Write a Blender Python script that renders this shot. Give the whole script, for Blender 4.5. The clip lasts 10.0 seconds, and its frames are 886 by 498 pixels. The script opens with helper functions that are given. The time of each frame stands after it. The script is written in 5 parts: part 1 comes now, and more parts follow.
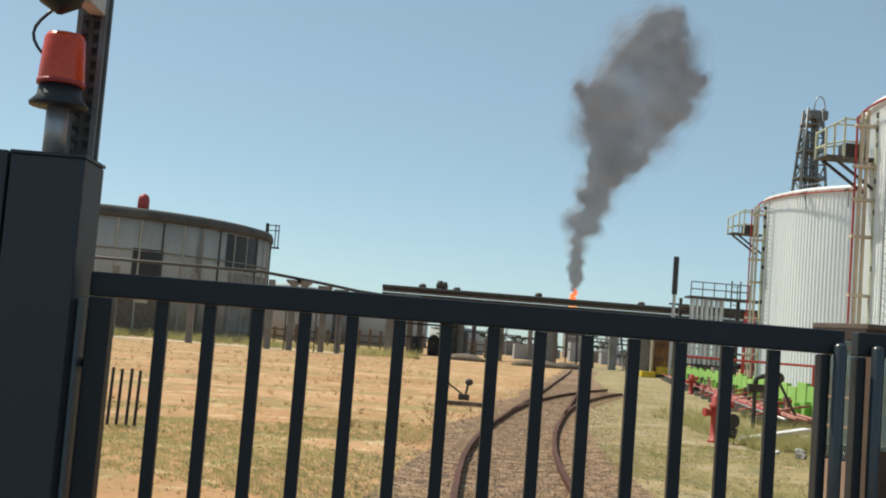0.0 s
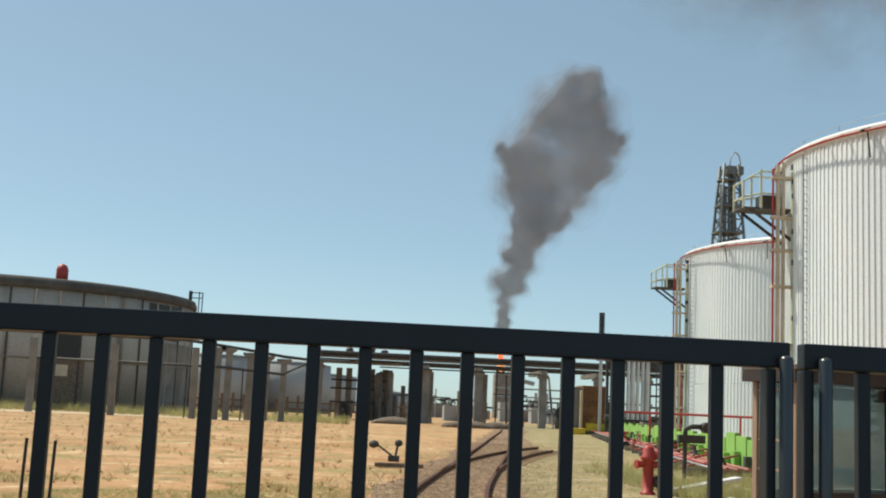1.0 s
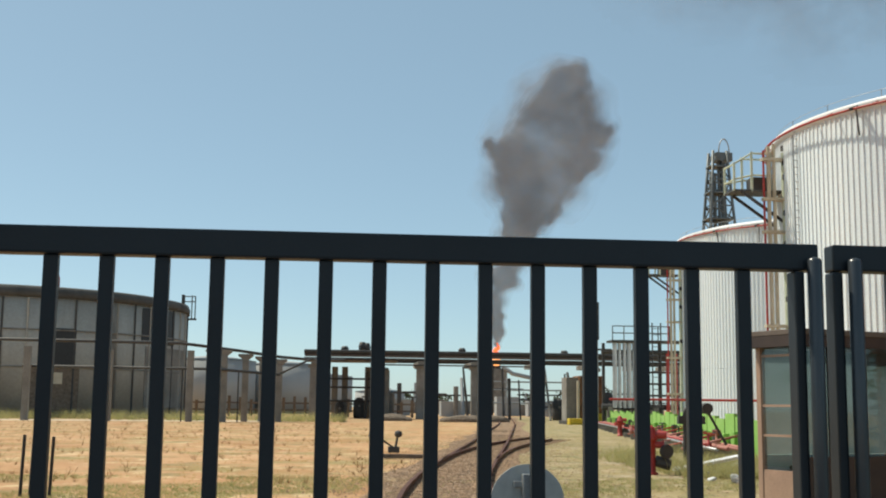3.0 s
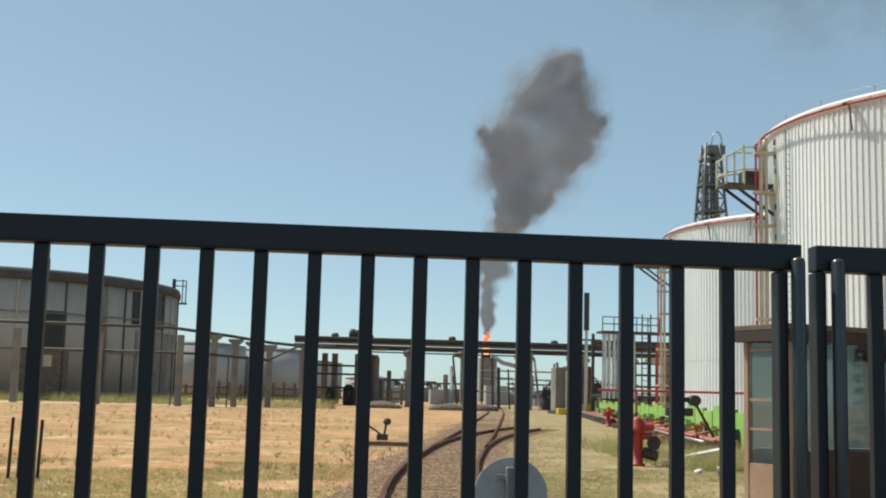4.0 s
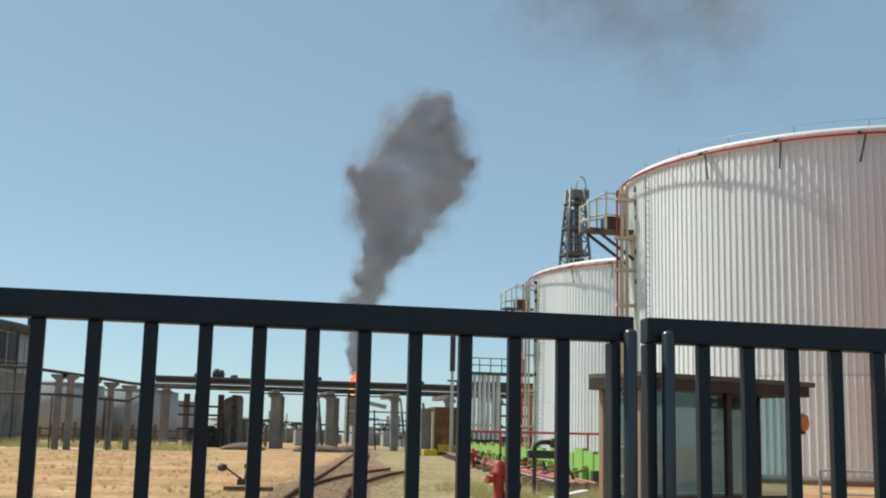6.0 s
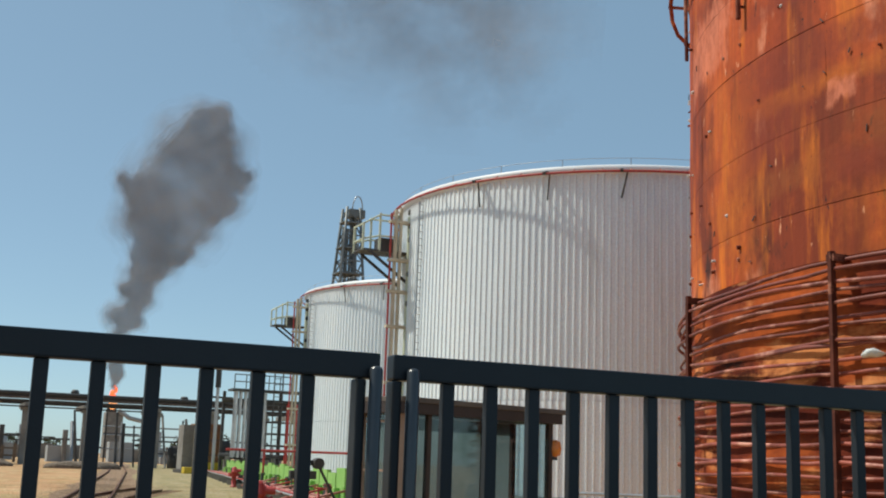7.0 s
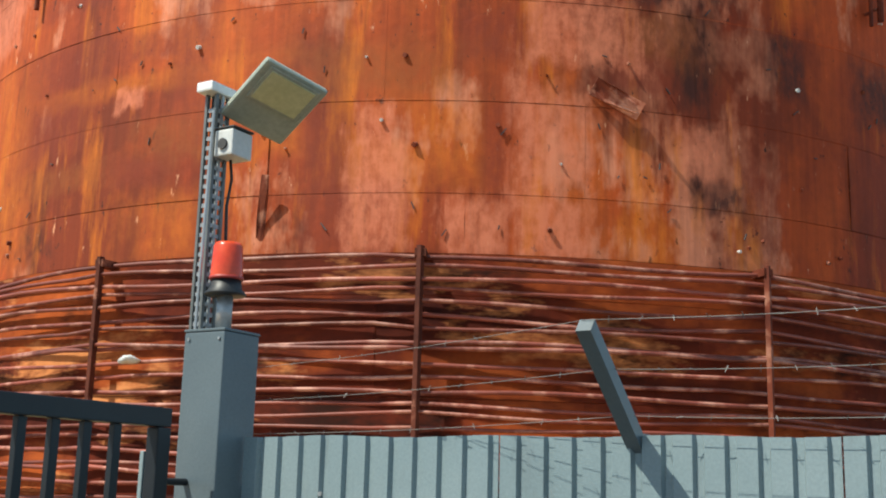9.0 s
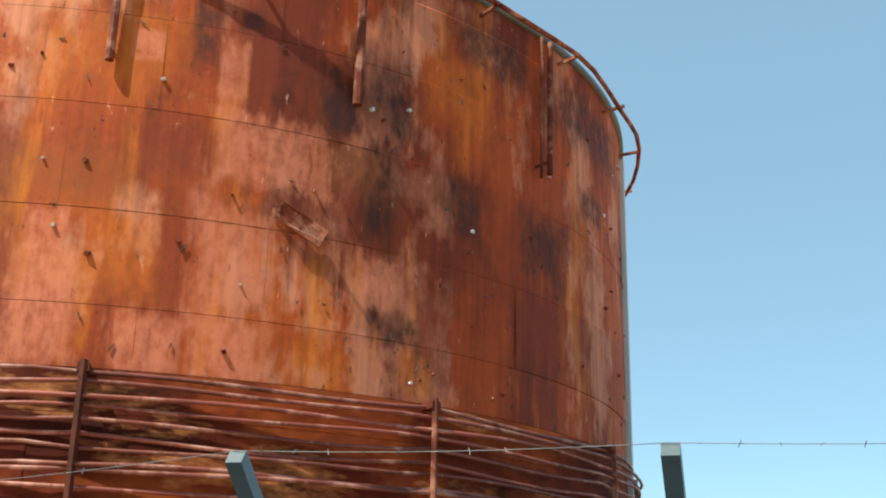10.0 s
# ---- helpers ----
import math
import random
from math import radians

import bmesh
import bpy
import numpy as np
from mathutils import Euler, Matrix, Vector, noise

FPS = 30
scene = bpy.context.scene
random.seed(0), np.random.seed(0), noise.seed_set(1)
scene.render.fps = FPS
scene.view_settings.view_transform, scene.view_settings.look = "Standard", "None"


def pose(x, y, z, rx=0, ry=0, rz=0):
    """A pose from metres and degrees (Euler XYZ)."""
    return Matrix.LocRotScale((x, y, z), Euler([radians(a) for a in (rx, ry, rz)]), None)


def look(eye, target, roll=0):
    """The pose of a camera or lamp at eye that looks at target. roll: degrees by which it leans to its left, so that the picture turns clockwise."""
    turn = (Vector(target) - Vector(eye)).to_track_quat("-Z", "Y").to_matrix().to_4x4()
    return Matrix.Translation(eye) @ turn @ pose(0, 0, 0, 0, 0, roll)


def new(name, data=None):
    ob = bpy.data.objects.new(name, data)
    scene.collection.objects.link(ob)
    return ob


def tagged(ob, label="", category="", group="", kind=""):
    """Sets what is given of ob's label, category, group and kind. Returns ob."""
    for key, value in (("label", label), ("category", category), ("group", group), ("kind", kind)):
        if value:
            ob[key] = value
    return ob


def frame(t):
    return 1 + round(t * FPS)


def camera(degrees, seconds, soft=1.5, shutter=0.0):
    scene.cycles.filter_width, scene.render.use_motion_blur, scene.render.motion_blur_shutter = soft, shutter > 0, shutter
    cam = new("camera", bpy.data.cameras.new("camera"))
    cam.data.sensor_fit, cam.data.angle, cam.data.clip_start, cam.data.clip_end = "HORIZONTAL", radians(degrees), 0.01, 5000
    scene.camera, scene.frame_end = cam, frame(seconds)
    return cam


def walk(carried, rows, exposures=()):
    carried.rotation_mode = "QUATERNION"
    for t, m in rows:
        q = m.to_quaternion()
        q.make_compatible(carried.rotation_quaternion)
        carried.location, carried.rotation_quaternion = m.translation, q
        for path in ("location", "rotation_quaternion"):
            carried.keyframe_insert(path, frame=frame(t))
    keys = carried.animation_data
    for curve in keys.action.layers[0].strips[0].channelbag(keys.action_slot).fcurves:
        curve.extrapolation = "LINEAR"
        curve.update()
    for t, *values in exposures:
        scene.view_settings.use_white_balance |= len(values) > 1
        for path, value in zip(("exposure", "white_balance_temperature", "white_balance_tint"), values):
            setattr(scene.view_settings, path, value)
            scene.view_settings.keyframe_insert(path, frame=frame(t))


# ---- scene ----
cam = camera(42.0, 10.0, soft=2.0)
PATH = [
    (0, (0.869, -3.434, 1.696), (0.916, -1.441, 1.856), 4.5),
    (0.2, (0.899, -3.264, 1.684), (1.006, -1.274, 1.853), 4.6),
    (0.5, (0.915, -3.188, 1.674), (1.088, -1.204, 1.861), 4.0),
    (1, (0.911, -3.161, 1.592), (1.078, -1.188, 1.868), 2.6),
    (1.5, (0.905, -3.079, 1.43), (1.078, -1.094, 1.603), 1.7),
    (2, (0.904, -3.031, 1.419), (1.078, -1.052, 1.645), 0.2),
    (2.5, (0.877, -3.014, 1.377), (1.049, -1.04, 1.652), 0.1),
    (2.7, (0.868, -3.014, 1.372), (1.044, -1.041, 1.647), 0.3),
    (4, (0.875, -3.045, 1.386), (1.072, -1.071, 1.638), 1.5),
    (4.5, (0.93, -3.076, 1.398), (1.173, -1.106, 1.649), 1.0),
    (5, (0.919, -3.078, 1.407), (1.181, -1.113, 1.672), 1.1),
    (5.2, (0.916, -3.095, 1.413), (1.203, -1.136, 1.695), 1.3),
    (6.3, (0.952, -3.088, 1.488), (1.452, -1.181, 1.824), 1.8),
    (6.5, (0.959, -3.089, 1.498), (1.531, -1.203, 1.838), 2.4),
    (7, (1.014, -3.078, 1.52), (1.799, -1.275, 1.887), 2.0),
    (7.5, (1.062, -3.092, 1.528), (2.068, -1.406, 1.908), 1.5),
    (8, (1.129, -3.123, 1.541), (2.423, -1.65, 1.94), 1.4),
    (8.5, (1.162, -3.153, 1.535), (2.639, -1.869, 1.944), 1.7),
    (9, (1.209, -3.184, 1.544), (2.881, -2.166, 1.954), 1.6),
    (9.5, (1.278, -3.198, 1.549), (3.096, -2.491, 1.991), 1.3),
    (10, (1.339, -3.188, 1.583), (3.171, -2.689, 2.213), 1.3),
]
walk(cam, [(t, look(eye, aim, roll)) for t, eye, aim, roll in PATH], exposures=((0, 0.0, 7150, 4), (5, 0.0, 7150, 4), (6.5, -0.08, 6700, 4), (7.0, -0.15, 6650, 4), (7.5, -0.17, 6600, 4), (8.0, 0.05, 6600, 2), (8.5, 0.22, 6600, 2), (9.0, 0.35, 6650, 2), (9.5, 0.47, 6700, 1), (10, 0.5, 6600, -4)))

# ---- light ----
scene.cycles.transparent_max_bounces = 40
SUN_AZ, SUN_EL = radians(-57.0), radians(55.0)   # from +y towards +x
world = bpy.data.worlds.new("world")
scene.world = world
world.use_nodes = True
wn = world.node_tree.nodes
wn.clear()
sky = wn.new("ShaderNodeTexSky")
sky.sky_type, sky.sun_disc = "NISHITA", False
sky.sun_elevation, sky.sun_rotation = SUN_EL, SUN_AZ
sky.air_density, sky.dust_density, sky.ozone_density = 0.58, 0.6, 0.9
bgd = wn.new("ShaderNodeBackground")
bgd.inputs["Strength"].default_value = 0.166
wout = wn.new("ShaderNodeOutputWorld")
tone = wn.new("ShaderNodeMix")
tone.data_type, tone.blend_type = "RGBA", "MULTIPLY"
tone.inputs["Factor"].default_value, tone.inputs["B"].default_value = 1.0, (0.99, 1.06, 0.97, 1)
world.node_tree.links.new(sky.outputs[0], tone.inputs["A"])
haze_mix = wn.new("ShaderNodeMix")      # even summer haze over the whole sky
haze_mix.data_type = "RGBA"
haze_mix.inputs["Factor"].default_value, haze_mix.inputs["B"].default_value = 0.5, (1.95, 2.95, 4.1, 1)
world.node_tree.links.new(tone.outputs["Result"], haze_mix.inputs["A"])
world.node_tree.links.new(haze_mix.outputs["Result"], bgd.inputs[0])
world.node_tree.links.new(bgd.outputs[0], wout.inputs[0])
sun = new("sun", bpy.data.lights.new("sun", "SUN"))
sun.data.energy, sun.data.angle, sun.data.color = 5.0, radians(0.53), (1.0, 0.95, 0.87)
sun_dir = Vector((math.sin(SUN_AZ) * math.cos(SUN_EL), math.cos(SUN_AZ) * math.cos(SUN_EL), math.sin(SUN_EL)))
sun.matrix_world = look(sun_dir * 60, (0, 0, 0))


# ---- materials ----
def material(name, colors, scale=4.0, stretch=(1, 1, 1), rough=0.7, metal=0.0, bump=0.2, fine=40.0, spots=None, random_piece=0.0, streak=0.0, gloss=0.5):
    """Noise-mixed colours at two scales, with fine relief. colors: two or three linear rgb. spots: (rgb, scale, low, high, stretch)."""
    m = bpy.data.materials.new(name)
    m.use_nodes = True
    nt = m.node_tree
    n, l = nt.nodes, nt.links
    b = n["Principled BSDF"]
    b.inputs["Roughness"].default_value, b.inputs["Metallic"].default_value = rough, metal
    b.inputs["Specular IOR Level"].default_value = gloss
    co = n.new("ShaderNodeTexCoord")

    def noise_at(sc, st, detail=5.0, rgh=0.6):
        mp = n.new("ShaderNodeMapping")
        mp.inputs["Scale"].default_value = st
        l.new(co.outputs["Object"], mp.inputs["Vector"])
        t = n.new("ShaderNodeTexNoise")
        t.inputs["Scale"].default_value, t.inputs["Detail"].default_value, t.inputs["Roughness"].default_value = sc, detail, rgh
        l.new(mp.outputs[0], t.inputs["Vector"])
        return t.outputs["Fac"]

    def ramp(fac, stops):
        r = n.new("ShaderNodeValToRGB")
        e = r.color_ramp.elements
        while len(e) < len(stops):
            e.new(0.5)
        for k, (p, c) in zip(e, stops):
            k.position, k.color = p, (*c, 1)
        l.new(fac, r.inputs[0])
        return r.outputs[0]

    def mix(kind, fac, a, c):
        x = n.new("ShaderNodeMix")
        x.data_type, x.blend_type = "RGBA", kind
        for sock, v in ((x.inputs["Factor"], fac), (x.inputs["A"], a), (x.inputs["B"], c)):
            if isinstance(v, (int, float)):
                sock.default_value = v
            elif isinstance(v, tuple):
                sock.default_value = (*v, 1)
            else:
                l.new(v, sock)
        return x.outputs["Result"]

    k = len(colors)
    col = ramp(noise_at(scale, stretch), [(0.32 + 0.36 * i / max(1, k - 1), c) for i, c in enumerate(colors)])
    grain = noise_at(fine, (1, 1, 1), 3.0)
    col = mix("MULTIPLY", 0.35, col, ramp(grain, [(0.25, (0.6, 0.6, 0.6)), (0.75, (1.15, 1.15, 1.15))]))
    for c, sc, lo, hi, st in spots or ():
        f = ramp(noise_at(sc, st, 6.0, 0.65), [(lo, (0, 0, 0)), (hi, (1, 1, 1))])
        col = mix("MIX", f, col, c)
    if streak:
        f = ramp(noise_at(5.0, (1, 1, 0.05), 4.0), [(0.3, (1 - streak,) * 3), (0.7, (1 + 0.5 * streak,) * 3)])
        col = mix("MULTIPLY", 1.0, col, f)
    if random_piece:
        oi = n.new("ShaderNodeObjectInfo")
        col = mix("MULTIPLY", 1.0, col, ramp(oi.outputs["Random"], [(0, (1 - random_piece,) * 3), (1, (1 + random_piece,) * 3)]))
    l.new(col, b.inputs["Base Color"])
    bp = n.new("ShaderNodeBump")
    bp.inputs["Strength"].default_value, bp.inputs["Distance"].default_value = bump, 0.02
    l.new(grain, bp.inputs["Height"])
    l.new(bp.outputs[0], b.inputs["Normal"])
    return m


def glass(name, tint=(0.85, 0.92, 0.9), rough=0.02):
    m = bpy.data.materials.new(name)
    m.use_nodes = True
    b = m.node_tree.nodes["Principled BSDF"]
    b.inputs["Base Color"].default_value = (*tint, 1)
    b.inputs["Transmission Weight"].default_value, b.inputs["Roughness"].default_value = 1.0, rough
    b.inputs["IOR"].default_value = 1.45
    return m


def smoke_material(name, color, alpha, scale, low, high):
    m = bpy.data.materials.new(name)
    m.use_nodes = True
    nt = m.node_tree
    n, l = nt.nodes, nt.links
    n.clear()
    out, mx = n.new("ShaderNodeOutputMaterial"), n.new("ShaderNodeMixShader")
    tr, df, tl, half = n.new("ShaderNodeBsdfTransparent"), n.new("ShaderNodeBsdfDiffuse"), n.new("ShaderNodeBsdfTranslucent"), n.new("ShaderNodeMixShader")
    df.inputs[0].default_value = tl.inputs[0].default_value = (*color, 1)
    half.inputs[0].default_value = 0.5
    l.new(df.outputs[0], half.inputs[1]), l.new(tl.outputs[0], half.inputs[2])
    co, t, r = n.new("ShaderNodeTexCoord"), n.new("ShaderNodeTexNoise"), n.new("ShaderNodeMapRange")
    t.inputs["Scale"].default_value, t.inputs["Detail"].default_value = scale, 4
    l.new(co.outputs["Object"], t.inputs["Vector"])
    r.inputs["From Min"].default_value, r.inputs["From Max"].default_value = low, high
    r.inputs["To Max"].default_value = alpha
    l.new(t.outputs["Fac"], r.inputs["Value"])
    l.new(r.outputs[0], mx.inputs[0]), l.new(tr.outputs[0], mx.inputs[1]), l.new(half.outputs[0], mx.inputs[2])
    l.new(mx.outputs[0], out.inputs[0])
    return m


def glow(name, color, strength):
    m = bpy.data.materials.new(name)
    m.use_nodes = True
    b = m.node_tree.nodes["Principled BSDF"]
    b.inputs["Base Color"].default_value = (*color, 1)
    b.inputs["Emission Color"].default_value, b.inputs["Emission Strength"].default_value = (*color, 1), strength
    return m


M_GATE = material("gate_paint", [(0.01, 0.014, 0.019), (0.015, 0.02, 0.026)], 3, rough=0.45, bump=0.05, fine=160, gloss=0.35)
M_TUBE = material("glossy_gate_paint", [(0.025, 0.03, 0.036), (0.035, 0.042, 0.05)], 3, rough=0.3, bump=0.03, fine=160, gloss=0.7)
M_POST = material("post_paint", [(0.095, 0.125, 0.145), (0.12, 0.155, 0.175)], 2, rough=0.45, bump=0.05, fine=120, spots=[((0.08, 0.09, 0.09), 6, 0.6, 0.8, (1, 1, 0.3))])
# darker copy of the post paint: the left post's shade is in the colour
M_POST_SHADED = material("shaded_post_paint", [(0.016, 0.023, 0.032), (0.024, 0.032, 0.043)], 2, rough=0.5, bump=0.05, fine=120)
M_SHEET = material("sheet_paint", [(0.2, 0.265, 0.285), (0.25, 0.315, 0.335)], 1.5, rough=0.4, bump=0.06, fine=90, spots=[((0.16, 0.19, 0.2), 5, 0.58, 0.8, (1, 1, 0.2))], random_piece=0.06)
M_GALV = material("galvanised", [(0.32, 0.33, 0.34), (0.45, 0.46, 0.47)], 8, rough=0.45, metal=0.6, bump=0.08, fine=120)
M_WIRE = material("old_wire", [(0.2, 0.19, 0.18), (0.3, 0.28, 0.26)], 8, rough=0.6, metal=0.5)
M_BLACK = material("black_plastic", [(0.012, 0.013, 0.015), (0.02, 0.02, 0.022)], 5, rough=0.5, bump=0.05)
M_POLE = material("dull_zinc", [(0.12, 0.13, 0.13), (0.18, 0.19, 0.19)], 9, rough=0.5, metal=0.3, bump=0.08, fine=120)
M_DARK = material("dark_steel", [(0.035, 0.035, 0.036), (0.07, 0.064, 0.06)], 2, rough=0.65)
M_LIGHTGREY = material("light_grey_plastic", [(0.55, 0.56, 0.55), (0.62, 0.62, 0.6)], 4, rough=0.5, bump=0.04)
M_WHITE = material("white_paint", [(0.72, 0.74, 0.75), (0.8, 0.81, 0.81)], 0.6, rough=0.5, bump=0.05, spots=[((0.55, 0.55, 0.52), 1.2, 0.62, 0.85, (1, 1, 0.15))])
M_CLAD = material("ribbed_white_cladding", [(0.7, 0.76, 0.8), (0.77, 0.82, 0.85), (0.82, 0.86, 0.88)], 0.35, stretch=(1, 1, 0.25), rough=0.45, bump=0.04, fine=12,
                  spots=[((0.44, 0.44, 0.42), 0.8, 0.6, 0.85, (1, 1, 0.08))])
RUST_SPOTS = [((0.62, 0.22, 0.12), 0.36, 0.52, 0.58, (0.9, 0.9, 0.45)), ((0.2, 0.032, 0.009), 0.24, 0.5, 0.6, (0.8, 0.8, 0.6)),
              ((0.7, 0.19, 0.014), 1.3, 0.54, 0.74, (1, 1, 0.16)), ((0.13, 0.02, 0.006), 0.55, 0.55, 0.66, (1, 1, 0.12)),
              ((0.06, 0.014, 0.008), 0.33, 0.585, 0.66, (1, 1, 0.4)), ((0.2, 0.035, 0.01), 2.6, 0.6, 0.72, (1, 1, 0.12)),
              ((0.04, 0.015, 0.01), 4.0, 0.65, 0.69, (1, 1, 0.5)), ((0.66, 0.3, 0.17), 5.0, 0.66, 0.72, (1, 1, 0.35)), ((0.05, 0.016, 0.01), 9.0, 0.67, 0.71, (1, 1, 0.6)), ((0.1, 0.022, 0.009), 3.2, 0.66, 0.71, (1, 1, 0.9))]
M_RUST = material("rusted_plate", [(0.25, 0.034, 0.01), (0.43, 0.07, 0.011), (0.6, 0.135, 0.02)], 0.25, stretch=(1, 1, 0.7), rough=0.7, bump=0.35, fine=6,
                  spots=RUST_SPOTS, random_piece=0.1, streak=0.28, gloss=0.25)
# rust of the lower courses, with the coil pipes' shade put into the colour
M_RUST_PIPESHADE = material("rusted_plate_with_pipe_shade", [(0.045, 0.009, 0.007), (0.16, 0.027, 0.012), (0.5, 0.11, 0.025)], 0.45, stretch=(0.6, 0.6, 1.3), rough=0.75, bump=0.35, fine=6,
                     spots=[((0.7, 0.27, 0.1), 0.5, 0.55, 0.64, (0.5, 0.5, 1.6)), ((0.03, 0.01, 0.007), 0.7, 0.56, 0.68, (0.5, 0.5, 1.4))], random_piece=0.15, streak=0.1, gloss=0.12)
M_COILPOST = material("dark_rusted_post", [(0.05, 0.014, 0.01), (0.13, 0.035, 0.02)], 1.5, rough=0.8, bump=0.3, fine=14, spots=[((0.36, 0.15, 0.1), 1.8, 0.6, 0.7, (1, 1, 1))], gloss=0.2)
M_COIL = material("rusted_pipe", [(0.1, 0.02, 0.011), (0.27, 0.065, 0.033)], 1.2, rough=0.75, bump=0.3, fine=14, spots=[((0.52, 0.24, 0.16), 1.6, 0.5, 0.66, (1, 1, 1))], random_piece=0.25, gloss=0.2)
M_COILPIPE = material("pink_rusted_pipe", [(0.11, 0.024, 0.017), (0.33, 0.085, 0.058)], 0.8, rough=0.5, bump=0.3, fine=14, spots=[((0.5, 0.23, 0.17), 1.2, 0.52, 0.64, (1, 1, 1))], random_piece=0.3, gloss=0.4)
M_RIM = material("dark_weathered_rim", [(0.055, 0.053, 0.05), (0.1, 0.095, 0.088)], 0.5, rough=0.9, bump=0.2, fine=6)
M_CONC = material("weathered_concrete", [(0.17, 0.158, 0.142), (0.28, 0.262, 0.238)], 0.5, rough=0.9, bump=0.3, fine=8, spots=[((0.13, 0.11, 0.09), 1.0, 0.55, 0.75, (1, 1, 0.15))])
M_TANKWALL = material("grey_tank_wall", [(0.26, 0.245, 0.215), (0.42, 0.4, 0.36)], 0.15, stretch=(1, 1, 0.3), rough=0.9, bump=0.2, fine=4, spots=[((0.12, 0.095, 0.075), 0.25, 0.56, 0.72, (1, 1, 0.1))])
M_RED = material("red_paint", [(0.34, 0.03, 0.025), (0.44, 0.05, 0.04)], 3, rough=0.5, bump=0.1, spots=[((0.2, 0.04, 0.03), 6, 0.62, 0.75, (1, 1, 1))])
M_PINK = material("faded_red_pipe", [(0.34, 0.11, 0.085), (0.46, 0.2, 0.155)], 2, rough=0.65, bump=0.1)
M_GREEN = material("bright_green_wall", [(0.2, 0.42, 0.08), (0.3, 0.52, 0.13)], 0.4, rough=0.8, bump=0.15, fine=8, spots=[((0.35, 0.45, 0.25), 1.2, 0.58, 0.75, (1, 1, 0.3))])
M_BROWN = material("brown_painted_frame", [(0.035, 0.02, 0.016), (0.055, 0.032, 0.024)], 3, rough=0.55, bump=0.08)
M_BOXRUST = material("rusty_brown_sheet", [(0.14, 0.06, 0.03), (0.26, 0.12, 0.055)], 1.2, rough=0.8, bump=0.2, spots=[((0.4, 0.2, 0.06), 0.9, 0.55, 0.68, (1, 1, 0.4))])
M_TAN = material("tan_panel", [(0.34, 0.21, 0.15), (0.42, 0.27, 0.19)], 2, rough=0.6, bump=0.08)
M_BOOTHWALL = material("booth_back_wall", [(0.36, 0.44, 0.42), (0.46, 0.53, 0.5)], 1.5, rough=0.6, bump=0.05)
M_ROOFEDGE = material("weathered_roof_edge", [(0.1, 0.075, 0.062), (0.15, 0.115, 0.095)], 3, rough=0.8)
M_YELLOW = material("yellow_paint", [(0.6, 0.4, 0.03), (0.7, 0.5, 0.06)], 2, rough=0.6)
M_RAIL = material("rusty_rail", [(0.06, 0.024, 0.014), (0.13, 0.052, 0.03)], 3, rough=0.6, bump=0.15, gloss=0.2)
M_SLEEPER = material("old_sleeper", [(0.12, 0.09, 0.065), (0.22, 0.17, 0.13)], 4, rough=0.95, bump=0.4)
M_LENS = material("red_lens", [(0.62, 0.045, 0.016), (0.75, 0.085, 0.025)], 9, rough=0.25, bump=0.02)
M_AMBER = material("amber_plastic", [(0.75, 0.2, 0.03), (0.85, 0.26, 0.05)], 4, rough=0.35, bump=0.02)
M_PANE = glass("window_pane", (0.66, 0.8, 0.84))
# clouding added so the booth panes look pale, like reflecting glass
M_PANE_BACKING = material("pale_pane_backing", [(0.19, 0.225, 0.23), (0.29, 0.325, 0.325)], 0.8, rough=0.6, bump=0.02, spots=[((0.12, 0.155, 0.14), 1.1, 0.5, 0.62, (1, 1, 1))])
M_LAMPGLASS = material("lamp_glass", [(0.5, 0.5, 0.28), (0.58, 0.57, 0.34)], 6, rough=0.2, bump=0.03)
M_LAMPBODY = material("lamp_body", [(0.3, 0.34, 0.28), (0.38, 0.41, 0.35)], 5, rough=0.5, bump=0.05)
M_BEIGE = material("beige_pipe", [(0.5, 0.42, 0.3), (0.6, 0.52, 0.4)], 1.5, rough=0.6)
M_PALEGREEN = material("pale_green_steel", [(0.52, 0.56, 0.42), (0.62, 0.65, 0.5)], 2, rough=0.6)
M_SILVER = material("insulated_pipe_jacket", [(0.4, 0.41, 0.42), (0.55, 0.56, 0.57)], 1.0, rough=0.4, metal=0.5)
M_GROUND = material("dry_field", [(0.37, 0.19, 0.088), (0.46, 0.255, 0.122), (0.53, 0.335, 0.185)], 0.13, rough=1.0, bump=0.6, fine=6,
                    spots=[((0.27, 0.21, 0.08), 0.3, 0.5, 0.62, (0.8, 1, 1)), ((0.4, 0.2, 0.085), 0.09, 0.55, 0.7, (1, 1, 1)), ((0.57, 0.43, 0.25), 1.5, 0.54, 0.66, (0.8, 0.6, 1)), ((0.25, 0.18, 0.075), 0.8, 0.54, 0.64, (0.8, 0.5, 1)), ((0.33, 0.17, 0.065), 0.35, 0.53, 0.64, (0.8, 0.5, 1)), ((0.6, 0.48, 0.3), 4.0, 0.6, 0.72, (0.6, 1, 1))])
M_BALLAST = material("ballast", [(0.12, 0.07, 0.04), (0.27, 0.165, 0.095), (0.42, 0.28, 0.175)], 3.5, rough=1.0, bump=0.9, fine=18, spots=[((0.3, 0.22, 0.1), 0.3, 0.55, 0.72, (1, 1, 1)), ((0.045, 0.03, 0.022), 5, 0.52, 0.6, (1, 1, 1)), ((0.5, 0.42, 0.33), 12, 0.6, 0.67, (1, 1, 1))])
M_STONE = material("loose_stone", [(0.13, 0.08, 0.05), (0.3, 0.2, 0.125), (0.52, 0.39, 0.27)], 14, rough=1.0, bump=0.4, fine=40)
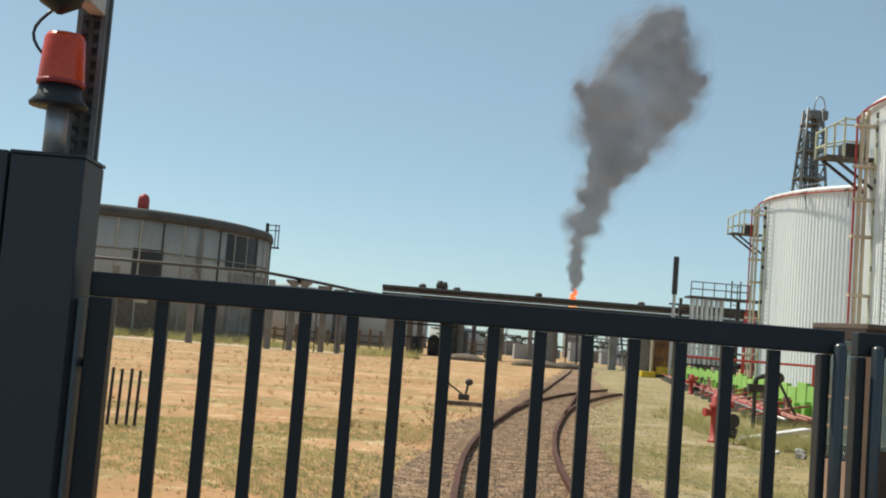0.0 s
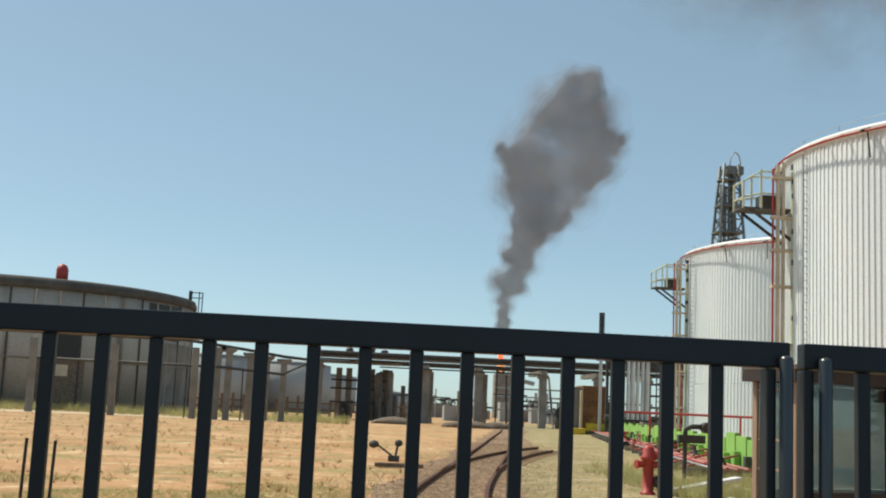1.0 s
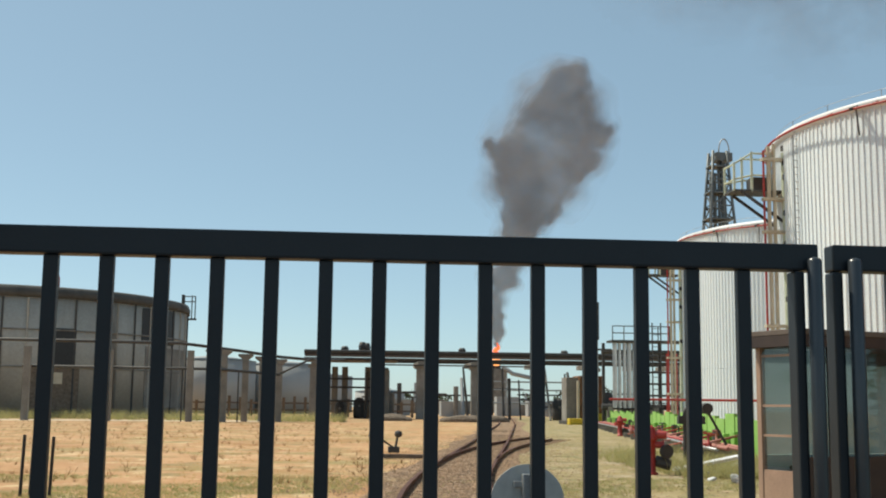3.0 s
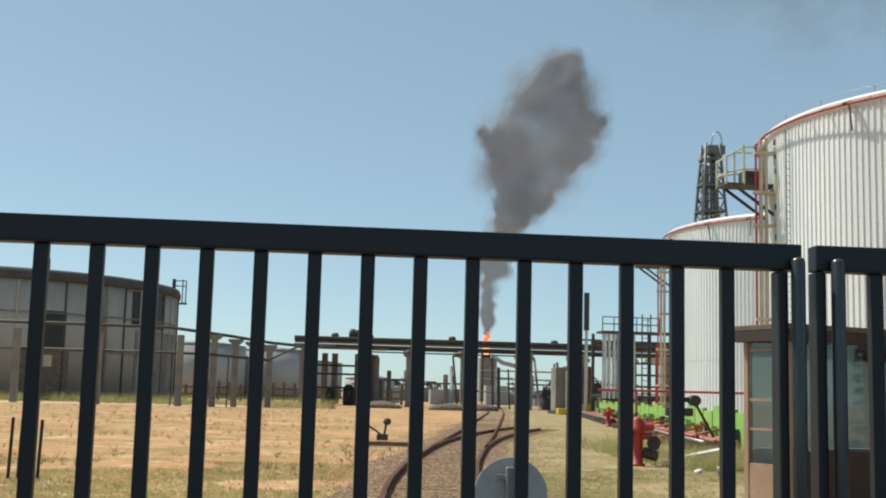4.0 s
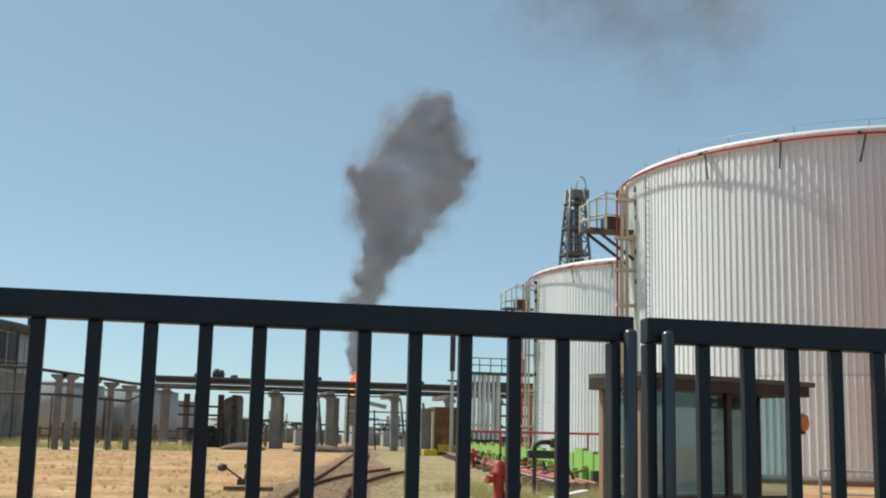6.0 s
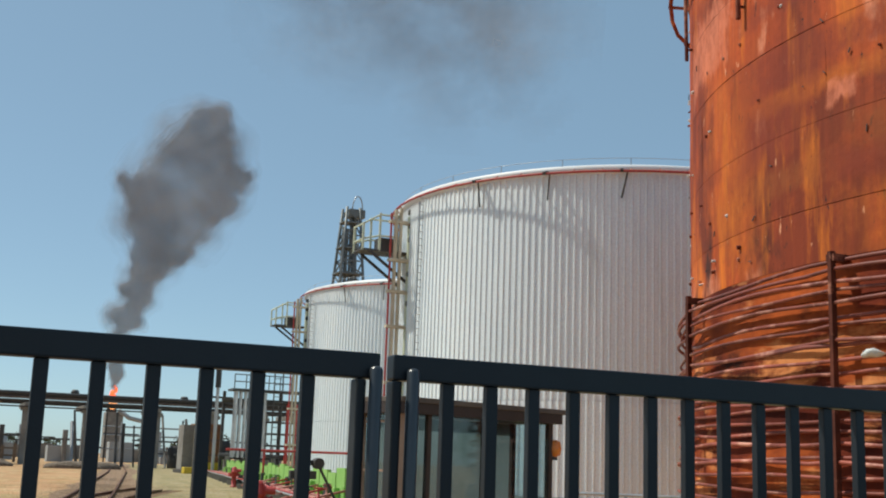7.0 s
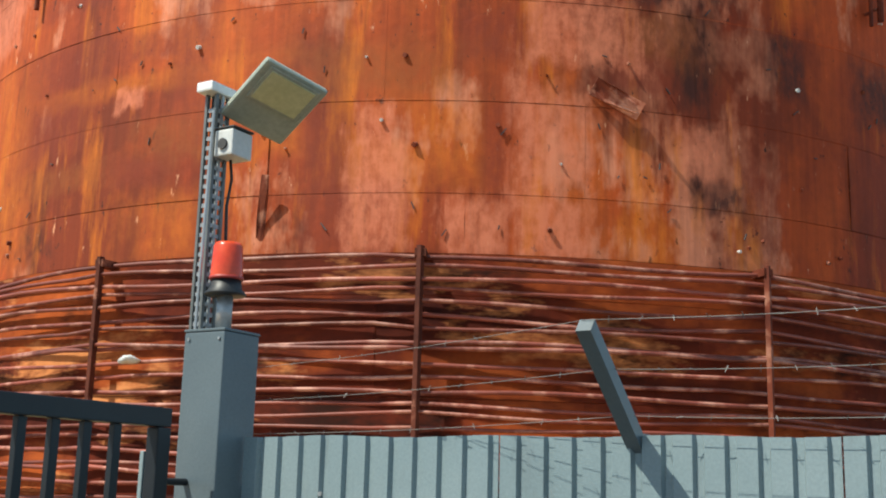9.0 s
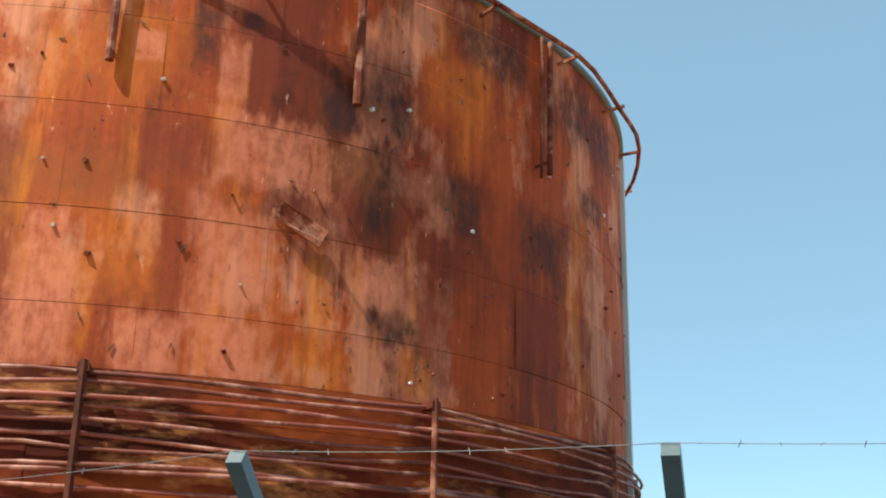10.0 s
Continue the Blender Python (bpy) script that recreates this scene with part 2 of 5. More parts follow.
M_WEEDY = material("weedy_ground", [(0.2, 0.165, 0.07), (0.3, 0.235, 0.105), (0.38, 0.3, 0.16)], 0.35, rough=1.0, bump=0.7, fine=8, spots=[((0.36, 0.3, 0.22), 0.7, 0.54, 0.66, (1, 1, 1)), ((0.13, 0.135, 0.045), 1.1, 0.5, 0.6, (1, 1, 1)), ((0.42, 0.31, 0.2), 2.2, 0.54, 0.62, (1, 1, 1)), ((0.5, 0.45, 0.37), 5, 0.6, 0.68, (1, 1, 1)), ((0.1, 0.08, 0.04), 4, 0.6, 0.7, (1, 1, 1))])
M_PATH = material("pale_path", [(0.5, 0.4, 0.28), (0.6, 0.5, 0.37)], 0.5, rough=1.0, bump=0.2)
M_STRAW = material("straw", [(0.38, 0.25, 0.08), (0.55, 0.39, 0.16)], 0.6, rough=0.9, bump=0.0)
M_DRYWEED = material("dried_weed", [(0.2, 0.11, 0.045), (0.34, 0.2, 0.08)], 0.6, rough=0.9, bump=0.0)
M_WEED = material("weed_leaf", [(0.27, 0.265, 0.1), (0.44, 0.41, 0.19)], 0.5, rough=0.8, bump=0.0)


def translucent(m, share):
    """Lets light through thin blades."""
    n, l = m.node_tree.nodes, m.node_tree.links
    b = n["Principled BSDF"]
    tl, mx = n.new("ShaderNodeBsdfTranslucent"), n.new("ShaderNodeMixShader")
    l.new(b.inputs["Base Color"].links[0].from_socket, tl.inputs[0])
    mx.inputs[0].default_value = share
    l.new(b.outputs[0], mx.inputs[1]), l.new(tl.outputs[0], mx.inputs[2])
    l.new(mx.outputs[0], n["Material Output"].inputs[0])


translucent(M_PANE_BACKING, 0.55)
translucent(M_STRAW, 0.5)
translucent(M_WEED, 0.5)
M_LEAF = material("far_leaf", [(0.035, 0.05, 0.02), (0.07, 0.085, 0.035)], 0.2, rough=0.85, bump=0.0)
M_FARGREY = material("far_grey", [(0.3, 0.31, 0.31), (0.4, 0.41, 0.41)], 0.1, rough=0.8)
M_ROAD = material("old_asphalt", [(0.05, 0.05, 0.048), (0.075, 0.073, 0.07)], 1.0, rough=0.95, bump=0.5, fine=30)
M_FLAME = glow("flame", (1.0, 0.16, 0.05), 1.3)
M_FLAMECORE = glow("flame_core", (1.0, 0.4, 0.15), 1.8)


# ---- building helpers ----
def box(bm, x0, y0, z0, x1, y1, z1, bevel=0.0, rot=0.0):
    """An upright block from corner to corner, turned by rot degrees about its own middle."""
    c = Vector(((x0 + x1) / 2, (y0 + y1) / 2, (z0 + z1) / 2))
    m = Matrix.Translation(c) @ Matrix.Rotation(radians(rot), 4, "Z") @ Matrix.Diagonal((abs(x1 - x0), abs(y1 - y0), abs(z1 - z0), 1))
    v = bmesh.ops.create_cube(bm, size=1, matrix=m)["verts"]
    if bevel:
        e = {e for q in v for e in q.link_edges}
        bmesh.ops.bevel(bm, geom=list(e), offset=bevel, segments=2, affect="EDGES", profile=0.6)
    return bm


def rod(bm, a, b, r, seg=8, r2=None):
    """A round bar from a to b."""
    a, b = Vector(a), Vector(b)
    d = b - a
    m = Matrix.Translation((a + b) / 2) @ d.to_track_quat("Z", "Y").to_matrix().to_4x4()
    bmesh.ops.create_cone(bm, cap_ends=True, segments=seg, radius1=r, radius2=r if r2 is None else r2, depth=d.length, matrix=m)
    return bm


def bar(bm, a, b, w, d=None):
    """A square bar from a to b."""
    a, b = Vector(a), Vector(b)
    t = b - a
    m = Matrix.Translation((a + b) / 2) @ t.to_track_quat("Z", "Y").to_matrix().to_4x4() @ Matrix.Diagonal((w, d or w, t.length, 1))
    bmesh.ops.create_cube(bm, size=1, matrix=m)
    return bm


def tube(bm, pts, r, seg=6):
    """A pipe along a line of points."""
    pts = [Vector(p) for p in pts]
    rings = []
    for i, p in enumerate(pts):
        t = (pts[min(i + 1, len(pts) - 1)] - pts[max(i - 1, 0)]).normalized()
        side = t.cross(Vector((0, 0, 1)))
        side = side.normalized() if side.length > 1e-4 else Vector((1, 0, 0))
        up = side.cross(t)
        rings.append([bm.verts.new(p + (side * math.cos(k * math.tau / seg) + up * math.sin(k * math.tau / seg)) * r) for k in range(seg)])
    for a, b in zip(rings, rings[1:]):
        for k in range(seg):
            f = bm.faces.new((a[k], a[(k + 1) % seg], b[(k + 1) % seg], b[k]))
            f.smooth = True
    bm.faces.new(rings[0][::-1]), bm.faces.new(rings[-1])
    return bm


def lathe(bm, profile, seg=48, centre=(0, 0)):
    """A turned shape: (radius, z) down the profile."""
    rings = [[bm.verts.new((centre[0] + r * math.cos(k * math.tau / seg), centre[1] + r * math.sin(k * math.tau / seg), z)) for k in range(seg)] for r, z in profile]
    for a, b in zip(rings, rings[1:]):
        for k in range(seg):
            bm.faces.new((a[k], a[(k + 1) % seg], b[(k + 1) % seg], b[k])).smooth = True
    if profile[0][0] > 0.01:
        bm.faces.new(rings[0][::-1])
    if profile[-1][0] > 0.01:
        bm.faces.new(rings[-1])
    return bm


def mesh_of(bm, name, mat, smooth=False):
    bmesh.ops.recalc_face_normals(bm, faces=bm.faces)
    me = bpy.data.meshes.new(name)
    bm.to_mesh(me)
    bm.free()
    me.materials.append(mat)
    if smooth:
        for p in me.polygons:
            p.use_smooth = True
    return me


def thing(name, at, label, category, group="", kind=""):
    ob = new(name)
    ob.empty_display_size = 0.2
    ob.location = at
    return tagged(ob, label, category, group, kind)


def part(name, bm, mat, parent, label="", smooth=False):
    """Links a bmesh, in world places, as one mesh under a thing or a part."""
    top = parent
    while top.parent:
        top = top.parent
    bm.transform(Matrix.Translation(-top.location))
    ob = new(name, mesh_of(bm, name, mat, smooth))
    ob.parent = parent
    return tagged(ob, label)


def single(name, bm, mat, label, category, group="", kind="", smooth=False):
    return tagged(new(name, mesh_of(bm, name, mat, smooth)), label, category, group, kind)


B = bmesh.new

# ---- ground ----
bm = B()
for x0, x1, y0, y1 in ((-2500, 2500, -600, 3000),):
    n = 24
    vs = [[bm.verts.new((x0 + (x1 - x0) * i / n, y0 + (y1 - y0) * j / n, 0)) for i in range(n + 1)] for j in range(n + 1)]
    for j in range(n):
        for i in range(n):
            bm.faces.new((vs[j][i], vs[j][i + 1], vs[j + 1][i + 1], vs[j + 1][i]))
single("ground", bm, M_GROUND, "dry straw-coloured field reaching to the horizon", "ground", kind="structure")


def sheet(name, left, right, z, mat, label, category):
    """A strip of ground between two lines of points."""
    bm = B()
    a = [bm.verts.new((x, y, z)) for x, y in left]
    b = [bm.verts.new((x, y, z)) for x, y in right]
    for i in range(len(a) - 1):
        bm.faces.new((a[i], b[i], b[i + 1], a[i + 1]))
    return single(name, bm, mat, label, category, kind="structure")


def centre_x(y):
    """The track's middle line."""
    ys, xs = (-12, 0, 8, 11.3, 17, 22.5, 30, 38, 46, 92, 139, 220), (1.55, 1.75, 2.08, 2.27, 2.8, 3.7, 4.95, 6.3, 7.62, 15.1, 22.0, 33.4)
    return float(np.interp(y, ys, xs))


def smooth_x(y):
    return sum(centre_x(y + d) for d in (-4, -2, 0, 2, 4)) / 5


sheet("road", [(-40, -14), (-40, -0.5)], [(40, -14), (40, -0.5)], 0.008, M_ROAD, "worn dark asphalt in front of the gate", "road")
ys = [0.5 + 4 * i for i in range(45)]
sheet("ballast", [(smooth_x(y) - 1.45 - 0.25 * math.sin(y), y) for y in ys], [(smooth_x(y) + 1.5 + 0.3 * math.sin(y * 1.7), y) for y in ys], 0.012, M_BALLAST, "brown gravel and soil along the railway track", "ballast")
sheet("verge", [(smooth_x(y) + 1.5 + 0.3 * math.sin(y * 1.7), y) for y in ys], [(smooth_x(y) + 5 + 0.15 * y, y) for y in ys], 0.006, M_WEEDY, "weedy greenish dry ground beside the track", "ground")
sheet("path", [(-80, 88), (-30, 88), (-5, 96)], [(-80, 97), (-30, 96), (-2, 104)], 0.01, M_PATH, "pale beaten path across the field", "path")


# ---- railway ----
def rail_line(name, xs_of, y0, y1, step, parent):
    bm = B()
    y, secs = y0, []
    while y <= y1 + 1e-6:
        secs.append((xs_of(y), y))
        y += step
    prof = [(-0.065, 0.0), (0.065, 0.0), (0.06, 0.02), (0.012, 0.035), (0.012, 0.11), (0.036, 0.12), (0.036, 0.155), (-0.036, 0.155), (-0.036, 0.12), (-0.012, 0.11), (-0.012, 0.035), (-0.06, 0.02)]
    rings = [[bm.verts.new((x + p, yy, z - 0.03)) for p, z in prof] for x, yy in secs]
    for a, b in zip(rings, rings[1:]):
        for k in range(len(prof)):
            bm.faces.new((a[k], a[(k + 1) % len(prof)], b[(k + 1) % len(prof)], b[k]))
    bm.faces.new(rings[0]), bm.faces.new(rings[-1])
    return part(name, bm, M_RAIL, parent)


G = 0.68
track = thing("railway_track", (2.1, 8, 0), "old rusty railway track curving away through gravel", "railway track", kind="structure")
rail_line("rail", lambda y: smooth_x(y) - G, 1.0, 200, 2.0, track)
rail_line("rail", lambda y: smooth_x(y) + G, 1.0, 200, 2.0, track)


def branch_x(y):
    t = max(0.0, y - 25.0)
    return smooth_x(25) + (smooth_x(25.5) - smooth_x(24.5)) * t + 0.0042 * t * t


siding = thing("railway_siding", (3.8, 24, 0), "short rusty siding track branching off and ending", "railway track", kind="structure")
rail_line("rail", lambda y: branch_x(y) - G, 26.0, 50.0, 1.0, siding)
rail_line("rail", lambda y: branch_x(y) + G, 26.0, 46.0, 1.0, siding)
sl = B()
box(sl, -1.15, -0.1, -0.05, 1.15, 0.1, 0.016, 0.008)
sleeper_mesh = mesh_of(sl, "sleeper", M_BALLAST)
for i in range(110):
    y = 3 + 0.62 * i
    ob = new("sleeper", sleeper_mesh)
    ob.parent = track
    ob.location = (smooth_x(y) - 2.1 + random.uniform(-0.08, 0.08), y - 8, random.uniform(-0.012, 0.006))
    ob.rotation_euler = (0, 0, -math.atan(smooth_x(y + 0.5) - smooth_x(y - 0.5)) + random.uniform(-0.02, 0.02))
for i in range(26):
    y = 33 + 0.62 * i
    ob = new("sleeper", sleeper_mesh)
    ob.parent = siding
    ob.location = (branch_x(y) - 3.8, y - 24, 0.004)
    ob.rotation_euler = (0, 0, -math.atan(branch_x(y + 0.5) - branch_x(y - 0.5)))

lever = thing("switch_lever", (2.45, 28.4, 0), "rusty hand lever of the railway switch with a weight", "switch lever")
part("base_beam", box(B(), 2.0, 28.2, 0.02, 3.3, 28.5, 0.12, 0.01), M_SLEEPER, lever)
part("stand", box(B(), 2.35, 28.25, 0.16, 2.65, 28.45, 0.32, 0.02), M_DARK, lever)
part("arm", bar(B(), (2.55, 28.35, 0.25), (2.0, 28.35, 0.62), 0.05), M_DARK, lever)
part("weight", lathe(B(), [(0.02, 0.5), (0.11, 0.53), (0.14, 0.6), (0.11, 0.68), (0.02, 0.71)], 14, (1.95, 28.35)), M_DARK, lever)
part("upright", bar(B(), (2.55, 28.35, 0.3), (2.6, 28.35, 0.62), 0.06), M_DARK, lever)
part("counterweight", lathe(B(), [(0.02, 0.56), (0.09, 0.59), (0.11, 0.65), (0.09, 0.72), (0.02, 0.75)], 14, (2.62, 28.35)), M_DARK, lever)


# ---- gate ----
S, ZT, ZU = 0.14, 1.822, 1.75


def gate_leaf(x_first, x_left, x_right, meets, label):
    leaf = thing("gate_leaf", (x_left, 0, 0), label, "gate", "leaves of the double gate")
    part("top_rail", box(B(), x_left, -0.03, ZU, x_right, 0.03, ZT, 0.006), M_GATE, leaf)
    part("bottom_rail", box(B(), x_left + 0.07, -0.03, 0.12, x_right - 0.07, 0.03, 0.2, 0.006), M_GATE, leaf)
    for a, b, paired in ((x_left, x_left + 0.068, meets == "left"), (x_right - 0.068, x_right, meets == "right")):
        if paired:      # the leaves meet on a pair of slim tubes
            flat, mid = (a, b - 0.0205) if meets == "right" else (a, a + 0.052)
            part("stile", box(B(), flat, -0.03, 0.08, flat + 0.028, 0.03, ZU - 0.002, 0.007), M_GATE, leaf)
            part("meeting_tube", lathe(B(), [(0.004, 0.08), (0.019, 0.084), (0.019, ZU + 0.022), (0.015, ZU + 0.03), (0.004, ZU + 0.034)], 20, (mid, -0.05)), M_TUBE, leaf, "glossy dark round tube", smooth=True)
        else:
            part("stile", box(B(), a, -0.03, 0.08, b, 0.03, ZU - 0.002, 0.006), M_GATE, leaf)
    for k in range(14):
        x = x_first + k * S
        part("picket", box(B(), x - 0.0185, -0.014, 0.201, x + 0.0185, 0.014, ZU - 0.001, 0.003), M_GATE, leaf)
    return leaf


leaf_l = gate_leaf(0.14, -0.073, 2.163, "right", "dark anthracite steel gate leaf of upright bars, closed")
leaf_r = gate_leaf(2.383, 2.203, 4.455, "left", "dark anthracite steel gate leaf of upright bars, closed")
for leaf, x0, x1 in ((leaf_l, -0.098, -0.07), (leaf_r, 4.45, 4.628)):
    for z in (0.35, 1.55):
        part("hinge", rod(B(), (x0, 0.045, z), (x1, 0.045, z), 0.014, 10), M_GATE, leaf)
# plates beside the posts
part("edge_plate", box(B(), -0.098, -0.05, 0.1, -0.088, 0.02, 1.74, 0.003), M_POST, leaf_l)
part("edge_plate", box(B(), 4.39, 0.04, 0.1, 4.475, 0.06, 1.66, 0.004), M_SHEET, leaf_r)
part("hinge_plate", box(B(), 4.457, -0.02, 0.3, 4.627, 0.012, 0.37, 0.004), M_GATE, leaf_r)


def gate_post(x0, x1, paint, label):
    p = thing("gate_post", ((x0 + x1) / 2, 0, 0), label, "gate post", "posts of the gate")
    part("shaft", box(B(), x0, -0.105, 0, x1, 0.105, 2.14, 0.006), paint, p)
    part("cap", box(B(), x0 - 0.003, -0.108, 2.141, x1 + 0.003, 0.108, 2.152, 0.003), paint, p)
    for y in (-0.08, 0.08):
        part("screw", rod(B(), (x0 - 0.001, y, 2.11), (x0 - 0.006, y, 2.11), 0.006, 8), M_GALV, p)
    return p


post_r = gate_post(4.63, 4.84, M_POST, "tall square blue-grey painted steel gate post")
post_l = gate_post(-0.315, -0.102, M_POST_SHADED, "tall square blue-grey steel gate post, its shade in the paint")
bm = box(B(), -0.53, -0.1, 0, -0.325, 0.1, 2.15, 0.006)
single("post_casing", bm, M_POST_SHADED, "steel post segment beside the gate post, its shade in the paint", "casing")


def beacon(x, y):
    b = thing("warning_beacon", (x, y, 2.152), "red flashing warning lamp on a grey tube over the gate post", "warning lamp", "warning lamps on the gate posts")
    part("tube", lathe(B(), [(0.033, 2.152), (0.033, 2.31)], 20, (x, y)), M_GALV, b, smooth=True)
    part("base", lathe(B(), [(0.084, 2.30), (0.086, 2.308), (0.066, 2.33), (0.062, 2.365)], 28, (x, y)), M_BLACK, b, smooth=True)
    part("lens", lathe(B(), [(0.066, 2.366), (0.068, 2.38), (0.06, 2.505), (0.052, 2.52)], 28, (x, y)), M_LENS, b, "red ribbed lens", smooth=True)
    part("reflector", lathe(B(), [(0.012, 2.37), (0.03, 2.425), (0.03, 2.455), (0.012, 2.495)], 14, (x, y)), M_AMBER, b, smooth=True)
    part("collar", lathe(B(), [(0.07, 2.365), (0.07, 2.378)], 28, (x, y)), M_RED, b, smooth=True)
    return b


beacon(4.735, 0.0)
beacon(-0.225, -0.01)


def slotted_pole(x, y, label, top, web):
    """A square channel pole with rows of slots in two faces."""
    p = thing("lamp_pole", (x, y, 0), label, "lamp pole", "slotted poles behind the gate posts")
    w = 0.036
    for sx in (-1, 1):
        for sy in (-1, 1):
            part("edge_strip", box(B(), x + sx * w - 0.009, y + sy * w * 0.7 - 0.007, 0, x + sx * w + 0.009, y + sy * w * 0.7 + 0.007, top, 0.002), M_POLE, p)
    part("middle_strip", box(B(), x - 0.007, y - w * 0.7 - 0.006, 0, x + 0.007, y - w * 0.7 + 0.002, top), web, p)
    part("backing", box(B(), x - 0.026, y + 0.006, 0, x + 0.026, y + 0.012, top), M_DARK, p)
    front = mesh_of(box(B(), -0.027, -0.0285, 0, 0.027, -0.0245, 0.017), "rung", web)
    flank = mesh_of(box(B(), -0.039, -0.0185, 0, -0.035, 0.0185, 0.017), "rung", web)
    z = 0.04
    while z < top - 0.05:
        for me in (front, flank):
            ob = new("rung", me)
            ob.parent, ob.location = p, (0, 0, z)
        z += 0.042
    return p


pole_r = slotted_pole(4.765, 0.142, "slotted galvanised steel pole fixed behind the gate post", 3.186, M_GALV)
pole_l = slotted_pole(-0.19, 0.145, "dark slotted steel pole fixed behind the gate post", 3.14, M_DARK)
single("conduit", rod(B(), (4.604, 0.07, 0), (4.7, 0.1, 3.1), 0.007, 8), M_GALV, "thin grey conduit running up beside the gate post", "conduit")


# ---- lamp on the pole ----
flood = thing("floodlight", (4.72, 0.14, 3.186), "grey LED street floodlight tilted on the slotted pole", "floodlight")
part("bracket", box(B(), 4.678, 0.1, 3.188, 4.837, 0.19, 3.232, 0.008), M_WHITE, flood, "white bracket")
E1, E2, L0 = Vector((-0.058, -0.298, 0.179)), Vector((0.293, -0.101, -0.072)), Vector((4.75, 0.112, 3.097))
NRM = E1.cross(E2).normalized()
U1, U2 = E1.normalized(), (E2 - E1.normalized() * E2.dot(E1.normalized())).normalized()
LEN1, LEN2 = E1.length, E2.length
U3 = U1.cross(U2) if U1.cross(U2).z < 0 else U2.cross(U1)      # the lens faces down
BASIS = Matrix.Translation(L0) @ Matrix((U1, U2, U3)).transposed().to_4x4()
bm = box(B(), 0, 0, -0.035, LEN1, LEN2, -0.002, 0.014)
bm.transform(BASIS)
housing = part("housing", bm, M_LAMPBODY, flood)
bm = box(B(), LEN1 * 0.42, LEN2 * 0.1, -0.001, LEN1 * 0.95, LEN2 * 0.9, 0.006, 0.003)
bm.transform(BASIS)
part("lens_frame", bm, M_LAMPBODY, housing)
bm = box(B(), LEN1 * 0.46, LEN2 * 0.15, 0.004, LEN1 * 0.91, LEN2 * 0.85, 0.011, 0.002)
bm.transform(BASIS)
part("lens", bm, M_LAMPGLASS, housing, "greenish glass lens")
jb = thing("camera_box", (4.76, 0.05, 2.9), "small light grey junction box on the pole", "junction box")
jbody = part("body", box(B(), 4.716, 0.0, 2.9, 4.843, 0.1, 3.015, 0.008), M_LIGHTGREY, jb)
part("lid", box(B(), 4.714, -0.006, 3.018, 4.845, 0.106, 3.028, 0.004), M_BLACK, jb)
part("gland", rod(B(), (4.716, 0.05, 2.95), (4.706, 0.05, 2.95), 0.024, 14), M_DARK, jbody)
bm = tube(B(), [(4.79, 0.07, 2.9), (4.81, 0.075, 2.82), (4.795, 0.08, 2.7), (4.81, 0.085, 2.54), (4.79, 0.09, 2.16)], 0.007)
single("cable", bm, M_BLACK, "black cable down the lamp pole", "cable")
horn = thing("siren", (-0.22, -0.03, 2.65), "black round siren above the warning lamp", "siren")
part("body", lathe(B(), [(0.01, 2.57), (0.06, 2.6), (0.075, 2.65), (0.06, 2.7), (0.01, 2.73)], 24, (-0.235, -0.06)), M_BLACK, horn, smooth=True)
part("arm", box(B(), -0.2, -0.04, 2.62, -0.15, 0.125, 2.68, 0.005), M_LIGHTGREY, horn)
bm = tube(B(), [(-0.27 - 0.055 * math.sin(k * math.pi / 8), 0.0, 2.44 + 0.16 * k / 8) for k in range(9)], 0.005)
single("cable", bm, M_BLACK, "black cable loop beside the warning lamp", "cable")

# ---- sheet fence with wire ----
FX, FTOP = 4.78, 1.735


def fence_panel(y1, y0):
    """A ribbed sheet whose ribs stand 25 mm proud, seen from the road."""
    bm = B()
    pts, y = [], y1
    while y - 0.104 > y0 - 1e-6:
        for d, o in ((0, 0), (0.064, 0), (0.072, 0.018), (0.096, 0.018)):
            pts.append((FX + o, y - d))
        y -= 0.104
    pts.append((FX, y0))
    lo = [bm.verts.new((x, yy, 0.06)) for x, yy in pts]
    hi = [bm.verts.new((x, yy, FTOP + 0.004 * math.sin(yy * 9))) for x, yy in pts]
    for i in range(len(pts) - 1):
        bm.faces.new((lo[i], lo[i + 1], hi[i + 1], hi[i]))
    geo = bmesh.ops.extrude_face_region(bm, geom=bm.faces[:])
    bmesh.ops.translate(bm, verts=[v for v in geo["geom"] if isinstance(v, bmesh.types.BMVert)], vec=(0.004, 0, 0))
    return bm


fence = thing("sheet_fence", (FX, -0.11, 0), "pale blue-grey ribbed steel sheet fence", "fence", kind="structure")
y = -0.112
while y > -9:
    part("sheet", fence_panel(y, y - 1.145), M_SHEET, fence)
    y -= 1.151
for yy in (-1.75, -2.98, -4.2, -5.42, -6.64, -7.86):
    part("fence_post", box(B(), FX + 0.031, yy - 0.03, 0, FX + 0.09, yy + 0.03, FTOP + 0.01, 0.004), M_POST, fence)
for z in (0.4, 1.5):
    part("fence_rail", box(B(), FX + 0.03, -9.0, z, FX + 0.0305 + 0.03, -0.12, z + 0.04), M_POST, fence)
for i in range(9):
    for yy in (-0.5 - 0.94 * i,):
        part("bolt", rod(B(), (FX - 0.006, yy, 1.52), (FX + 0.002, yy, 1.52), 0.009, 8), M_GALV, fence)


def wire_arm(yy):
    a = thing("wire_arm", (FX + 0.05, yy, FTOP), "grey steel arm for barbed wire leaning out from the fence top", "fence arm", "arms along the fence")
    bm = bar(B(), (FX + 0.04, yy, FTOP - 0.04), (FX - 0.385, yy, FTOP + 0.312), 0.05, 0.05)
    part("bar", bm, M_POST, a)
    return a


